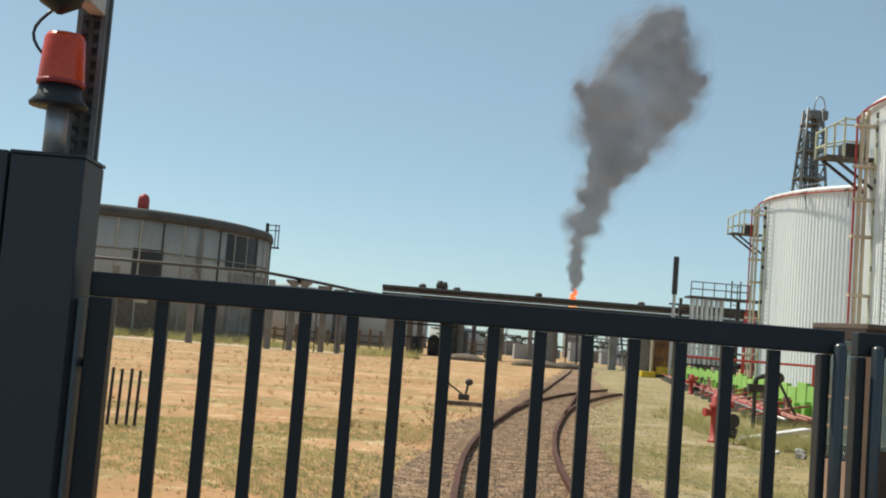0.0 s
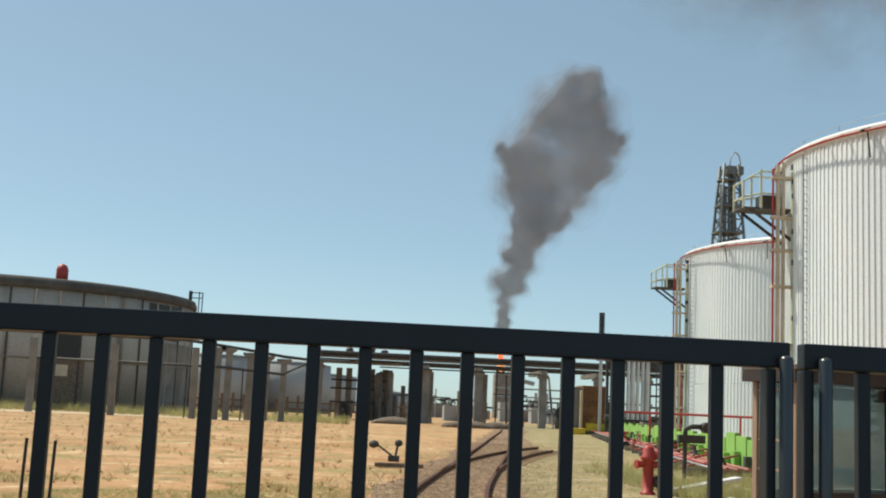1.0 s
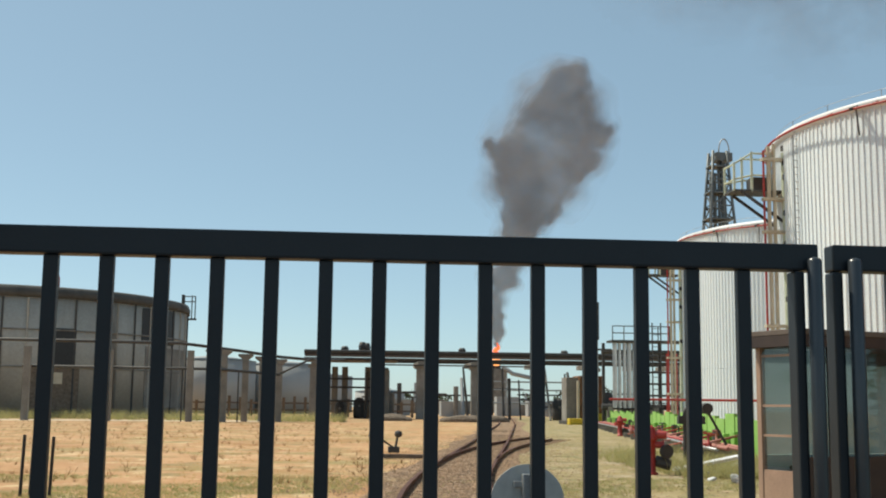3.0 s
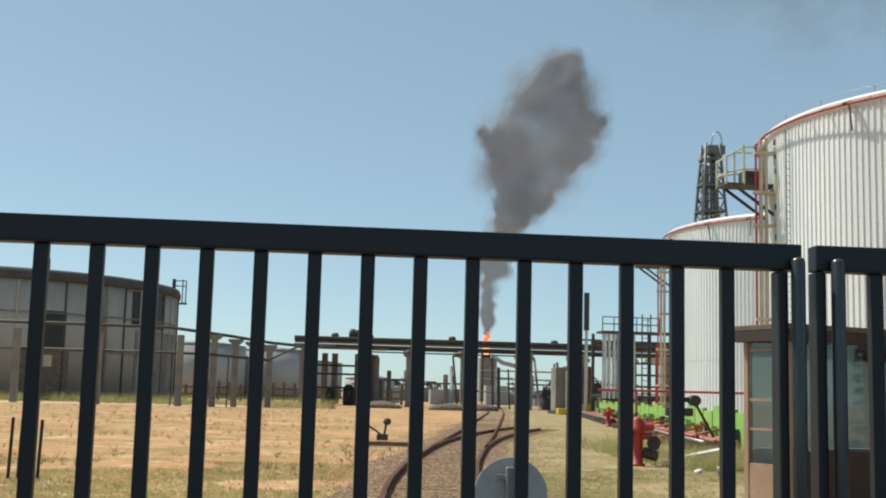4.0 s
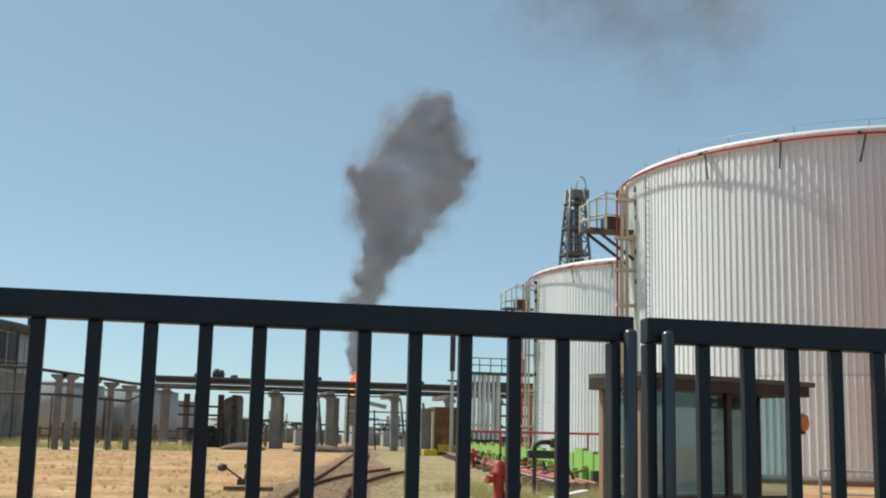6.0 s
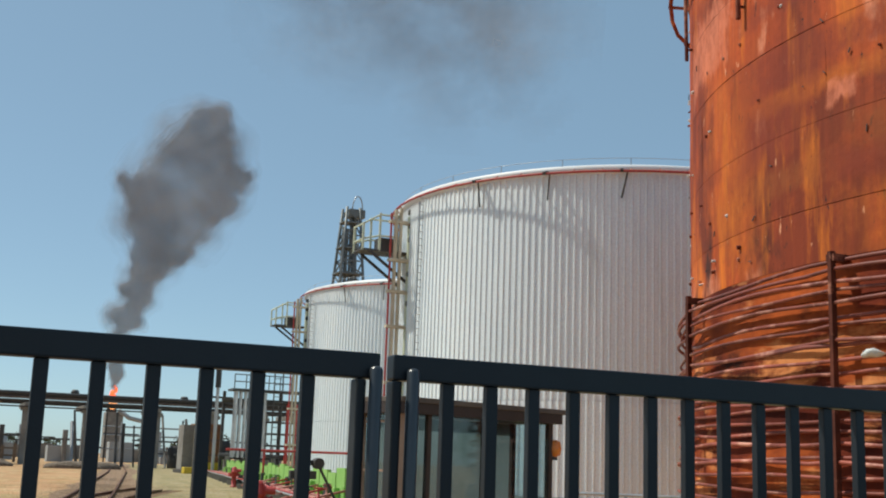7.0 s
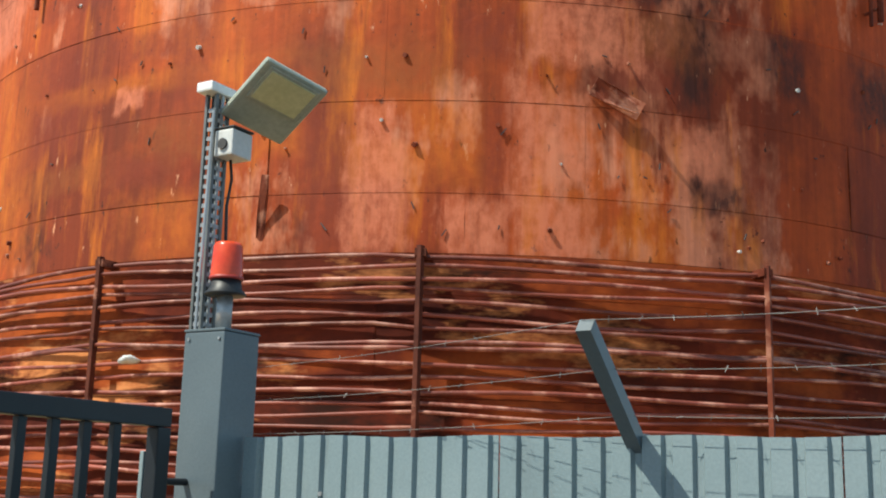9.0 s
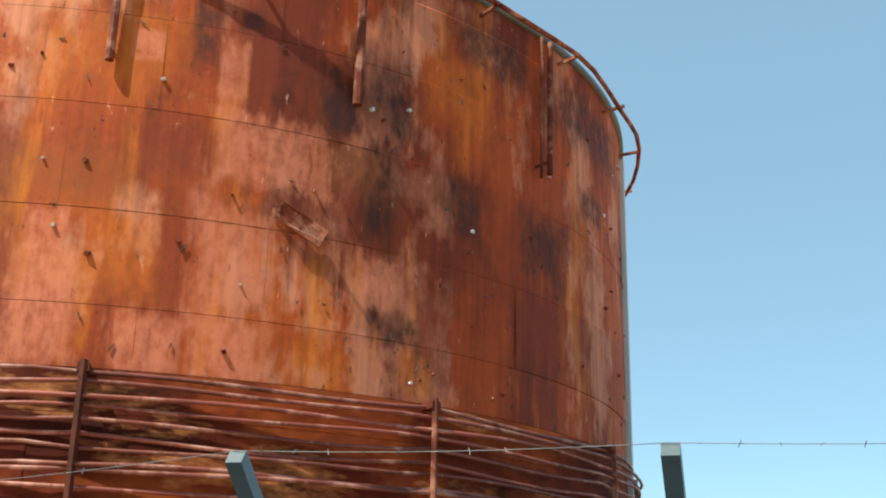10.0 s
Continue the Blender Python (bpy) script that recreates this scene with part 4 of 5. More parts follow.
pipes = thing("pipe_bundle", (12.4, 32, 0), "faded red and pink fire water pipes on low supports", "pipes")
for o, z, m, r in ((0.6, 0.33, M_PINK, 0.05), (0.9, 0.32, M_PINK, 0.04), (1.2, 0.33, M_PINK, 0.055), (1.5, 0.3, M_GALV, 0.045), (1.8, 0.45, M_RED, 0.035)):
    part("pipe", tube(B(), [p0 + off * (o + 0.04 * math.sin(k)) + d * (k * 4 - 2.0) + Vector((0, 0, z)) for k in range(18)], r, 8), m, pipes)
for k in range(16):
    c = p0 + d * (k * 4.0) + off * 1.2
    part("support", box(B(), c.x - 0.85, c.y - 0.08, 0, c.x + 0.75, c.y + 0.08, 0.25, rot=-10), M_CONC, pipes)
vr = random.Random(14)
for k in range(14):
    c = p0 + d * (0.5 + k * 2.6 + vr.uniform(-0.8, 0.8)) + off * vr.uniform(0.4, 1.9)
    hh = vr.uniform(0.45, 0.85)
    bm = lathe(B(), [(0.02, 0.25), (0.1, 0.28), (0.1, 0.42), (0.04, 0.46), (0.03, hh), (0.02, hh + 0.01)], 10, (c.x, c.y))
    rod(bm, (c.x - 0.14, c.y, hh), (c.x + 0.14, c.y, hh), 0.025, 6), rod(bm, (c.x, c.y - 0.14, hh), (c.x, c.y + 0.14, hh), 0.025, 6)
    part("valve", bm, vr.choice((M_RED, M_DARK, M_PINK)), pipes)
for k in range(7):
    c = p0 + d * (2 + k * 3.4)
    part("cross_pipe", tube(B(), [c + off * 0.2 + Vector((0, 0, 0.62)), c + off * 0.7 + Vector((0, 0, 0.5)), c + off * 2.0 + d * vr.uniform(-0.6, 0.6) + Vector((0, 0, 0.2))], 0.04, 7), vr.choice((M_PINK, M_RED)), pipes)


def hydrant(x, y, label):
    h = thing("hydrant", (x, y, 0), label, "hydrant", "red hydrants")
    part("barrel", lathe(B(), [(0.17, 0), (0.17, 0.05), (0.12, 0.07), (0.12, 0.72), (0.17, 0.74), (0.17, 0.8), (0.13, 0.84), (0.12, 0.98), (0.05, 1.05)], 18, (x, y)), M_RED, h, smooth=True)
    for s in (-1, 1):
        o = part("outlet", rod(B(), (x, y, 0.64), (x + 0.24 * s, y - 0.06, 0.64), 0.075, 10), M_RED, h)
        part("cap", rod(B(), (x + 0.235 * s, y - 0.059, 0.64), (x + 0.29 * s, y - 0.072, 0.64), 0.095, 8), M_RED, o)
    part("outlet", rod(B(), (x + 0.05, y, 0.85), (x + 0.34, y - 0.1, 0.85), 0.085, 12), M_RED, h)
    part("valve_body", rod(B(), (x + 0.12, y - 0.02, 0.3), (x + 0.42, y - 0.04, 0.22), 0.12, 10), M_DARK, h)
    part("handwheel", rod(B(), (x + 0.3, y - 0.12, 0.5), (x + 0.33, y - 0.2, 0.5), 0.15, 14), M_DARK, h)
    return h


hydrant(7.6, 21.4, "stout red fire hydrant with side outlets on weedy ground")
hydrant(15.7, 56.5, "red fire hydrant farther along the pipes")
bm = bar(B(), (8.46, 22.4, 0.06), (10.25, 23.3, 0.33), 0.24, 0.07)
single("plank", bm, M_WHITE, "white board lying on the weeds by the pipes", "board")
vp = thing("valve_stand", (10.85, 28, 0), "black bent valve pipe standing by the green wall", "valve")
part("upright", rod(B(), (10.4, 28, 0), (10.4, 28, 1.3), 0.06, 8), M_DARK, vp)
part("bend", tube(B(), [(10.4, 28, 1.2), (10.42, 28, 1.38), (10.6, 28, 1.45), (10.98, 28, 1.45)], 0.07, 8), M_DARK, vp)
part("flange", rod(B(), (11.0, 27.85, 1.43), (11.0, 28.15, 1.43), 0.15, 12), M_DARK, vp)
part("stay", bar(B(), (11.02, 28, 1.38), (11.55, 28, 0.45), 0.06), M_DARK, vp)
part("box", box(B(), 10.2, 27.9, 1.0, 10.95, 28.1, 1.22, 0.02), M_DARK, vp)
bm = B()
rod(bm, (16.5, 62, 1.95), (27, 62, 1.97), 0.07, 8), rod(bm, (18.7, 62, 0), (18.7, 62, 1.95), 0.07, 8), rod(bm, (24.0, 62, 0), (24.0, 62, 1.95), 0.07, 8)
single("sprinkler_pipe", bm, M_RED, "thin dark red pipe on posts in front of the tanks", "pipe")

# ---- guard booth ----
bx0, by0, bx1, by1, bz = 5.753, 8.807, 8.313, 9.507, 2.18
booth = thing("guard_booth", (bx0, by0, 0), "small brown and tan guard booth with wide windows", "guard booth")
part("floor", box(B(), bx0, by0, 0, bx1, by1, 0.08), M_CONC, booth)
part("roof", box(B(), bx0 - 0.1, by0 - 0.12, bz, bx1 + 0.14, by1 + 0.06, bz + 0.06, 0.01), M_ROOFEDGE, booth)
part("fascia", box(B(), bx0 - 0.1, by0 - 0.1, bz - 0.12, bx1 + 0.05, by1 + 0.05, bz - 0.002), M_BROWN, booth)
for x, y in ((bx0, by0), (bx1 - 0.08, by0), (bx0, by1 - 0.08), (bx1 - 0.08, by1 - 0.08), ((bx0 + bx1) / 2 + 0.05, by0)):
    part("post", box(B(), x, y, 0.08, x + 0.07, y + 0.07, bz - 0.12, 0.004), M_TAN if x == bx0 else M_BROWN, booth)
part("lower_panel", box(B(), bx0 + 0.08, by0 + 0.01, 0.08, bx1 - 0.08, by0 + 0.05, 0.84), M_BROWN, booth)
part("lower_panel", box(B(), bx0 + 0.01, by0 + 0.08, 0.08, bx0 + 0.05, by1 - 0.08, 0.72), M_TAN, booth, "tan lower panel")
part("rail", box(B(), bx0 + 0.08, by0 - 0.005, 0.84, bx1 - 0.08, by0 + 0.07, 0.9), M_BROWN, booth)
for x in (bx0 + 0.42,):
    part("mullion", box(B(), x, by0 + 0.005, 0.9, x + 0.06, by0 + 0.06, bz - 0.12), M_BROWN, booth)
for z in (0.72, 1.1, 1.42, 1.96):
    part("transom", box(B(), bx0 + 0.015, by0 + 0.08, z, bx0 + 0.05, by1 - 0.08, z + 0.025), M_TAN, booth)
for a, b in (((bx0 + 0.09, by0 + 0.03, 0.9), (bx1 - 0.09, by0 + 0.036, bz - 0.12)), ((bx0 + 0.03, by0 + 0.09, 0.78), (bx0 + 0.036, by1 - 0.09, bz - 0.125)),
             ((bx1 - 0.04, by0 + 0.09, 0.78), (bx1 - 0.034, by1 - 0.09, bz - 0.12))):
    ob = part("pane", box(B(), *a, *b), M_PANE, booth, "clear window pane")
    ob.visible_shadow = False
part("back_panel", box(B(), bx0 + 0.08, by1 - 0.05, 0.08, bx1 - 0.08, by1 - 0.01, 0.9), M_BOOTHWALL, booth, "dim grey-green back wall")
# translucent backing added to brighten the view through the front panes
ob = part("pane", box(B(), bx0 + 0.09, by1 - 0.036, 0.902, bx1 - 0.09, by1 - 0.028, bz - 0.125), M_PANE_BACKING, booth, "back window, clouded to pale the panes like reflections")
ob.visible_shadow = False
part("desk", box(B(), bx0 + 0.4, by1 - 0.4, 0.74, bx1 - 0.2, by1 - 0.06, 0.78, 0.006), M_BROWN, booth)
part("side_panel", box(B(), bx1 - 0.05, by0 + 0.08, 0.08, bx1 - 0.01, by1 - 0.08, 0.78), M_TAN, booth)
booth.rotation_euler = (0, 0, radians(20))
ol = thing("orange_lamp", (8.2, 9.7, 1.7), "round orange warning lamp on the booth's corner", "warning lamp")
part("dome", lathe(B(), [(0.02, 1.66), (0.07, 1.68), (0.085, 1.76), (0.07, 1.84), (0.02, 1.87)], 16, (8.2, 9.72)), M_AMBER, ol, smooth=True)
part("bracket", box(B(), 8.07, 9.7, 1.62, 8.23, 9.74, 1.66), M_DARK, ol)


# ---- stakes in the field ----
for x, y in ((-3.72, 14.9), (-3.58, 14.9), (-3.44, 14.95), (-3.32, 15.0)):
    bm = rod(B(), (x, y, 0), (x + 0.02, y, 0.86 + random.uniform(-0.02, 0.04)), 0.026, 7)
    single("stake", bm, M_BLACK, "thin black stake standing in the dry grass", "stake", "row of black stakes")

# ---- concrete pillars carrying pipes ----
def pillar(x, y, h, head, label):
    p = thing("pipe_pillar", (x, y, 0), label, "pillar", "pillars of the pipe line")
    part("shaft", box(B(), x - 0.26, y - 0.26, 0, x + 0.26, y + 0.26, h - 0.45, 0.04), M_CONC, p)
    if head:
        bm = B()
        lo = [bm.verts.new((x + sx * 0.27, y + sy * 0.26, h - 0.449)) for sx, sy in ((-1, -1), (1, -1), (1, 1), (-1, 1))]
        mid = [bm.verts.new((x + sx * 0.62, y + sy * 0.3, h - 0.18)) for sx, sy in ((-1, -1), (1, -1), (1, 1), (-1, 1))]
        hi = [bm.verts.new((x + sx * 0.62, y + sy * 0.3, h)) for sx, sy in ((-1, -1), (1, -1), (1, 1), (-1, 1))]
        for a, b in ((lo, mid), (mid, hi)):
            for i in range(4):
                bm.faces.new((a[i], a[(i + 1) % 4], b[(i + 1) % 4], b[i]))
        bm.faces.new(lo[::-1]), bm.faces.new(hi)
        part("head", bm, M_CONC, p)
    return p


for x, y, h, head in ((-10.7, 92, 6.15, False), (-9.0, 93, 5.85, True), (-8.1, 93, 5.85, True), (-6.6, 96, 5.65, True), (-5.25, 97, 5.5, True), (-3.8, 97, 5.3, True), (-17.1, 92, 6.1, False), (-23.5, 92, 6.3, False), (-30, 92, 6.35, False)):
    pillar(x, y, h, head, "weathered concrete pillar with a flared head carrying pipes" if head else "slender weathered concrete pillar carrying a pipe")
line = thing("overhead_pipes", (-10, 92.5, 5), "dark overhead pipes running along the pillars", "pipes")
part("pipe", tube(B(), [(-45, 92, 6.5), (-18.2, 92, 6.33), (-11.6, 92, 6.28), (-9.8, 92.5, 6.1), (-7, 94.5, 5.85), (-3.8, 97, 5.5), (-1.5, 99, 5.4), (2, 129, 6.6)], 0.13, 8), M_DARK, line)
part("pipe", tube(B(), [(-24, 92.4, 4.3), (-11.6, 92.4, 4.25), (-8.9, 92.4, 4.25), (-3.6, 93.6, 3.9)], 0.11, 8), M_DARK, line)
part("stay", tube(B(), [(-3.6, 94, 4.0), (-1.0, 96, 5.4)], 0.09, 6), M_DARK, line)
for x in (-11.4, -9.4, -6.9, -5.0):
    part("hanger", rod(B(), (x, 92.7, 0), (x, 92.7, 4.2), 0.06, 6), M_DARK, line)

# ---- pipe bridge over the track ----
RY = 130.0
rack = thing("pipe_bridge", (18, RY, 0), "long concrete pipe bridge crossing over the railway", "pipe bridge")
for x, w in ((-1.4, 0.5), (10.8, 0.55), (17.0, 0.45), (24.5, 0.42), (31.0, 0.45), (36.8, 0.45), (41.0, 0.45)):
    part("column", box(B(), x - w, RY - 0.4, 0, x + w, RY + 0.4, 6.1, 0.05), M_CONC, rack)
    part("bracket", box(B(), x - w - 0.22, RY - 0.42, 5.7, x + w + 0.22, RY + 0.42, 6.101, 0.04), M_CONC, rack)
    part("cross_beam", box(B(), x - 0.4, RY - 0.8, 6.102, x + 0.4, RY + 8.2, 6.6, 0.04), M_CONC, rack)
for x in (0.95, 2.15, 4.9, 6.5, 12.0, 18.6, 25.9, 32.5):
    part("column", box(B(), x - 0.36, RY + 7, 0, x + 0.36, RY + 7.7, 6.1, 0.05), M_CONC, rack)
for y, z, r, m in ((-0.6, 7.55, 0.22, M_DARK), (0.4, 7.3, 0.2, M_BROWN), (1.4, 7.45, 0.24, M_CONC), (3, 7.5, 0.2, M_DARK), (5, 7.4, 0.2, M_COIL), (-0.5, 6.75, 0.15, M_DARK), (6.4, 6.8, 0.2, M_DARK)):
    part("pipe", rod(B(), (-2.6, RY + y, z), (42.5, RY + y, z), r, 8), m, rack)
part("edge_beam", box(B(), -2.5, RY - 0.85, 6.95, 42, RY - 0.75, 7.2), M_ROOFEDGE, rack)
part("edge_beam", box(B(), 5.5, RY - 0.82, 6.05, 24, RY - 0.62, 6.2), M_DARK, rack)
part("deck", box(B(), -2.6, RY - 0.7, 6.62, 8.2, RY + 8, 6.72), M_BROWN, rack)
rngp = random.Random(9)
for x, h in ((2.0, 0.5), (4.0, 1.0), (4.5, 0.9), (6.0, 0.4), (15.5, 0.5), (27.5, 0.4)):
    part("valve", lathe(B(), [(0.05, 7.7), (0.4, 7.75), (0.45, 7.7 + h * 0.5), (0.3, 7.7 + h), (0.05, 7.72 + h)], 12, (x, RY)), M_DARK, rack)
for x in (4.6, 5.2, 5.9, 6.4, 7.0, 16.0, 19.5, 20.6, 21.8, 23.0, 26.2, 27.8, 29.0):
    z1 = rngp.uniform(4.5, 6.2)
    part("riser", rod(B(), (x, RY + rngp.uniform(1, 6), 0), (x, RY + rngp.uniform(1, 6), z1), rngp.uniform(0.08, 0.2), 7), rngp.choice((M_DARK, M_DARK, M_GALV, M_CONC)), rack)
for z in (2.0, 3.6, 4.6):
    part("side_pipe", rod(B(), (0, RY + 5, z), (7.4, RY + 5, z), 0.12, 7), M_DARK, rack)
    part("side_pipe", rod(B(), (20, RY + 9, z), (33, RY + 9, z), 0.1, 7), M_GALV, rack)
for x, y, w, h in ((5.6, 134, 0.5, 5.6), (6.9, 132.5, 0.4, 5.9), (3.9, 136, 0.7, 2.4), (7.6, 136, 0.5, 3.2), (1.6, 136, 0.6, 1.9), (27.5, 134, 0.7, 2.6), (29.5, 133, 0.35, 5.2), (33.5, 134, 0.8, 3.4)):
    u = thing("process_vessel", (x, y, 0), "dark grey upright vessel under the pipe bridge", "vessel", "vessels under the pipe bridge")
    part("shell", lathe(B(), [(w * 0.9, 0), (w, 0.3), (w, h - 0.4), (w * 0.5, h)], 14, (x, y)), M_CONC if w < 0.55 else M_DARK, u, smooth=True)
    part("nozzle", rod(B(), (x, y - w - 0.3, h * 0.6), (x, y, h * 0.6), 0.14, 8), M_CONC, u)
lamp_post = thing("signal_post", (14.6, 118, 0), "dark leaning signal post by the track", "post")
part("mast", rod(B(), (14.9, 118, 0), (14.3, 118, 5.6), 0.16, 8, 0.1), M_DARK, lamp_post)
part("arm", bar(B(), (14.3, 118, 5.5), (15.0, 118, 5.6), 0.14), M_DARK, lamp_post)
part("foot", box(B(), 14.3, 117.5, 0, 15.9, 118.5, 0.5, 0.05), M_CONC, lamp_post)

# process area beside the tanks
shed = thing("rusty_box", (22, 100, 0), "tall rusty brown steel box beside the track", "enclosure")
part("body", box(B(), 22.85, 100, 0.3, 24.95, 103, 4.35, 0.04), M_BOXRUST, shed)
for z in (1.6, 2.9):
    part("seam", box(B(), 22.83, 99.96, z, 24.97, 99.999, z + 0.07), M_DARK, shed)
for x in (22.87, 23.9, 24.88):
    part("rib", box(B(), x, 99.94, 0.31, x + 0.08, 99.998, 4.33), M_BOXRUST, shed)
part("side_panel", box(B(), 21.75, 100.4, 0.3, 22.846, 102.6, 4.2, 0.03), M_CONC, shed, "grey concrete side")
part("front_pipe", rod(B(), (22.7, 99.8, 0.3), (22.7, 99.8, 3.9), 0.14, 8), M_BEIGE, shed)
part("skid", box(B(), 21.6, 99.6, 0, 25.2, 103.2, 0.299), M_DARK, shed)
part("skirt", box(B(), 23.2, 99.86, 0.31, 25.0, 99.93, 1.0, 0.02), M_YELLOW, shed, "yellow painted skirt")
for x, y, w in ((22.0, 97.8, 1.3), (25.2, 97.5, 0.8)):
    bm = box(B(), x - w / 2, y - 0.3, 0, x + w / 2, y + 0.3, 0.55, 0.06, 12)
    single("yellow_box", bm, M_YELLOW, "small yellow painted box on the ground", "box")
exch = thing("pipe_manifold", (26.2, 95, 0), "stand of upright silver jacketed pipes under a railed walkway", "pipe manifold")
for i in range(7):
    part("pipe", rod(B(), (24.9 + 0.42 * i, 95, 1.5), (24.9 + 0.42 * i, 95, 7.1), 0.15 if i % 3 else 0.2, 10), M_SILVER, exch)
part("header", rod(B(), (23.8, 95.3, 1.6), (31.0, 95.3, 1.6), 0.25, 10), M_DARK, exch)
part("header", rod(B(), (23.8, 95.3, 6.3), (31.0, 95.3, 6.3), 0.2, 10), M_DARK, exch)
part("walkway", box(B(), 24.5, 94.4, 7.12, 31.5, 96.4, 7.3), M_DARK, exch)
bm = B()
for x in (24.6, 25.6, 26.6, 27.6, 28.6, 29.6):
    rod(bm, (x, 94.5, 7.3), (x, 94.5, 8.5), 0.045, 6)
for z in (7.9, 8.5):
    rod(bm, (24.6, 94.5, z), (29.6, 94.5, z), 0.045, 6)
part("railing", bm, M_DARK, exch)
bm = B()
for x in (28.0, 28.75):
    rod(bm, (x, 94.2, 0), (x, 94.2, 8.8), 0.06, 6)
for k in range(16):
    rod(bm, (28.0, 94.2, 0.5 + 0.52 * k), (28.75, 94.2, 0.5 + 0.52 * k), 0.03, 5)
part("ladder", bm, M_DARK, exch)
for x in (24.2, 26.4, 29.2, 31.2):
    part("column", box(B(), x - 0.12, 96.2, 0, x + 0.12, 96.4, 7.11), M_DARK, exch)
for x, m in ((29.5, M_RED), (30.2, M_RED), (30.9, M_DARK)):
    part("riser", rod(B(), (x, 94.8, 0), (x, 94.8, 6.2), 0.16, 8), m, exch)
for z in (2.6, 3.6, 4.6, 5.4):
    part("tie", rod(B(), (27.8, 95.8, z), (31.0, 95.8, z), 0.09, 6), M_DARK, exch)
part("foot", box(B(), 24.0, 94.6, 0, 31.2, 96.0, 0.3), M_CONC, exch)
part("pedestal", box(B(), 24.3, 94.9, 0.301, 24.7, 95.6, 1.6), M_CONC, exch)
part("pedestal", box(B(), 28.3, 94.9, 0.301, 28.7, 95.6, 1.6), M_CONC, exch)
stack = thing("vent_stack", (23.35, 95, 0), "thin black vent stack on a grey pipe", "stack")
part("lower_pipe", rod(B(), (23.3, 95, 0), (23.3, 95, 7.4), 0.14, 10), M_GALV, stack)
part("upper_pipe", rod(B(), (23.3, 95, 7.3), (23.3, 95, 10.55), 0.24, 10), M_BLACK, stack)
part("lug", box(B(), 22.9, 94.9, 6.4, 24.6, 95.1, 6.55), M_DARK, stack)

# ---- lattice tower ----
tower = thing("lattice_tower", (53.2, 150, 0), "dark steel lattice tower crowded with pipes and ladders", "tower")


def half_width(z):
    return 0.95 + (1.7 - 0.95) * max(0.0, (37.0 - z) / 11.0) if z > 20 else 2.1


for sx in (-1, 1):
    for sy in (-1, 1):
        bm = tube(B(), [(53.2 + sx * half_width(z), 150 + sy * half_width(z), z) for z in (0, 20, 26, 31.5, 37)], 0.2, 6)
        part("leg", bm, M_POLE, tower)
z = 20.0
k = 0
while z < 36:
    z2 = z + 1.85
    a, b = half_width(z), half_width(z2)
    s = 1 if k % 2 else -1
    for sy in (-1, 1):
        part("brace", bar(B(), (53.2 - a * s, 150 + sy * a, z), (53.2 + b * s, 150 + sy * b, z2), 0.16), M_POLE, tower)
        part("strut", bar(B(), (53.2 - a, 150 + sy * a, z), (53.2 + a, 150 + sy * a, z), 0.18), M_POLE, tower)
        part("brace", bar(B(), (53.2 + sy * a, 150 - a * s, z), (53.2 + sy * b, 150 + b * s, z2), 0.16), M_POLE, tower)
    if k % 2 == 0:
        part("stage", box(B(), 53.2 - a - 0.3, 150 - a, z, 53.2 + a - 0.1, 150 + a, z + 0.15), M_POLE, tower)
    z, k = z2, k + 1
for dx, r in ((-0.7, 0.28), (0.1, 0.22), (0.8, 0.3)):
    part("pipe", rod(B(), (53.2 + dx, 150, 0), (53.2 + dx * 0.7, 150, 36.5 if dx > 0 else 34), r, 8), M_POLE, tower)
part("head", box(B(), 52.6, 149, 35.6, 55.0, 151, 36.8, 0.1), M_POLE, tower)
part("hoop", tube(B(), [(54.1 + 0.75 * math.cos(a), 150, 37 + 1.9 * math.sin(a)) for a in np.linspace(0, math.pi, 11)], 0.09, 6), M_GALV, tower)
part("side_mast", rod(B(), (52.0, 150, 24), (52.2, 150, 34.2), 0.26, 7), M_POLE, tower)

# ---- old grey tank ----
LX, LY, LR, LH = -36.0, 129.7, 20.0, 12.7
old = thing("old_tank", (LX, LY, 0), "wide old grey tank with a dark rim and torn wall panels", "storage tank")
part("shell", lathe(B(), [(LR, 0), (LR, LH - 1.2)], 96, (LX, LY)), M_TANKWALL, old)
part("rim", lathe(B(), [(LR - 0.2, LH - 1.2), (LR + 0.25, LH - 1.19), (LR + 0.3, LH - 0.7), (LR + 0.1, LH - 0.2), (LR - 1.0, LH), (2, LH + 1.0)], 96, (LX, LY)), M_RIM, old, "weathered dark grey rim and roof")
cam_ang = math.atan2(-3 - LY, 1 - LX)


def on_old(deg, r, z):
    a = cam_ang + radians(deg)
    return Vector((LX + r * math.cos(a), LY + r * math.sin(a), z))


def curved_panel(t0, t1, z0, z1, r, thick):
    bm = B()
    n = 6
    rows = [[bm.verts.new(on_old(t0 + (t1 - t0) * i / n, rr, z)) for i in range(n + 1)] for rr, z in ((r, z0), (r, z1), (r + thick, z1), (r + thick, z0))]
    for a, b in ((0, 3), (3, 2), (2, 1), (1, 0)):
        for i in range(n):
            bm.faces.new((rows[a][i], rows[a][i + 1], rows[b][i + 1], rows[b][i]))
    for i in (0, n):
        bm.faces.new([rows[k][i] for k in range(4)])
    return bm


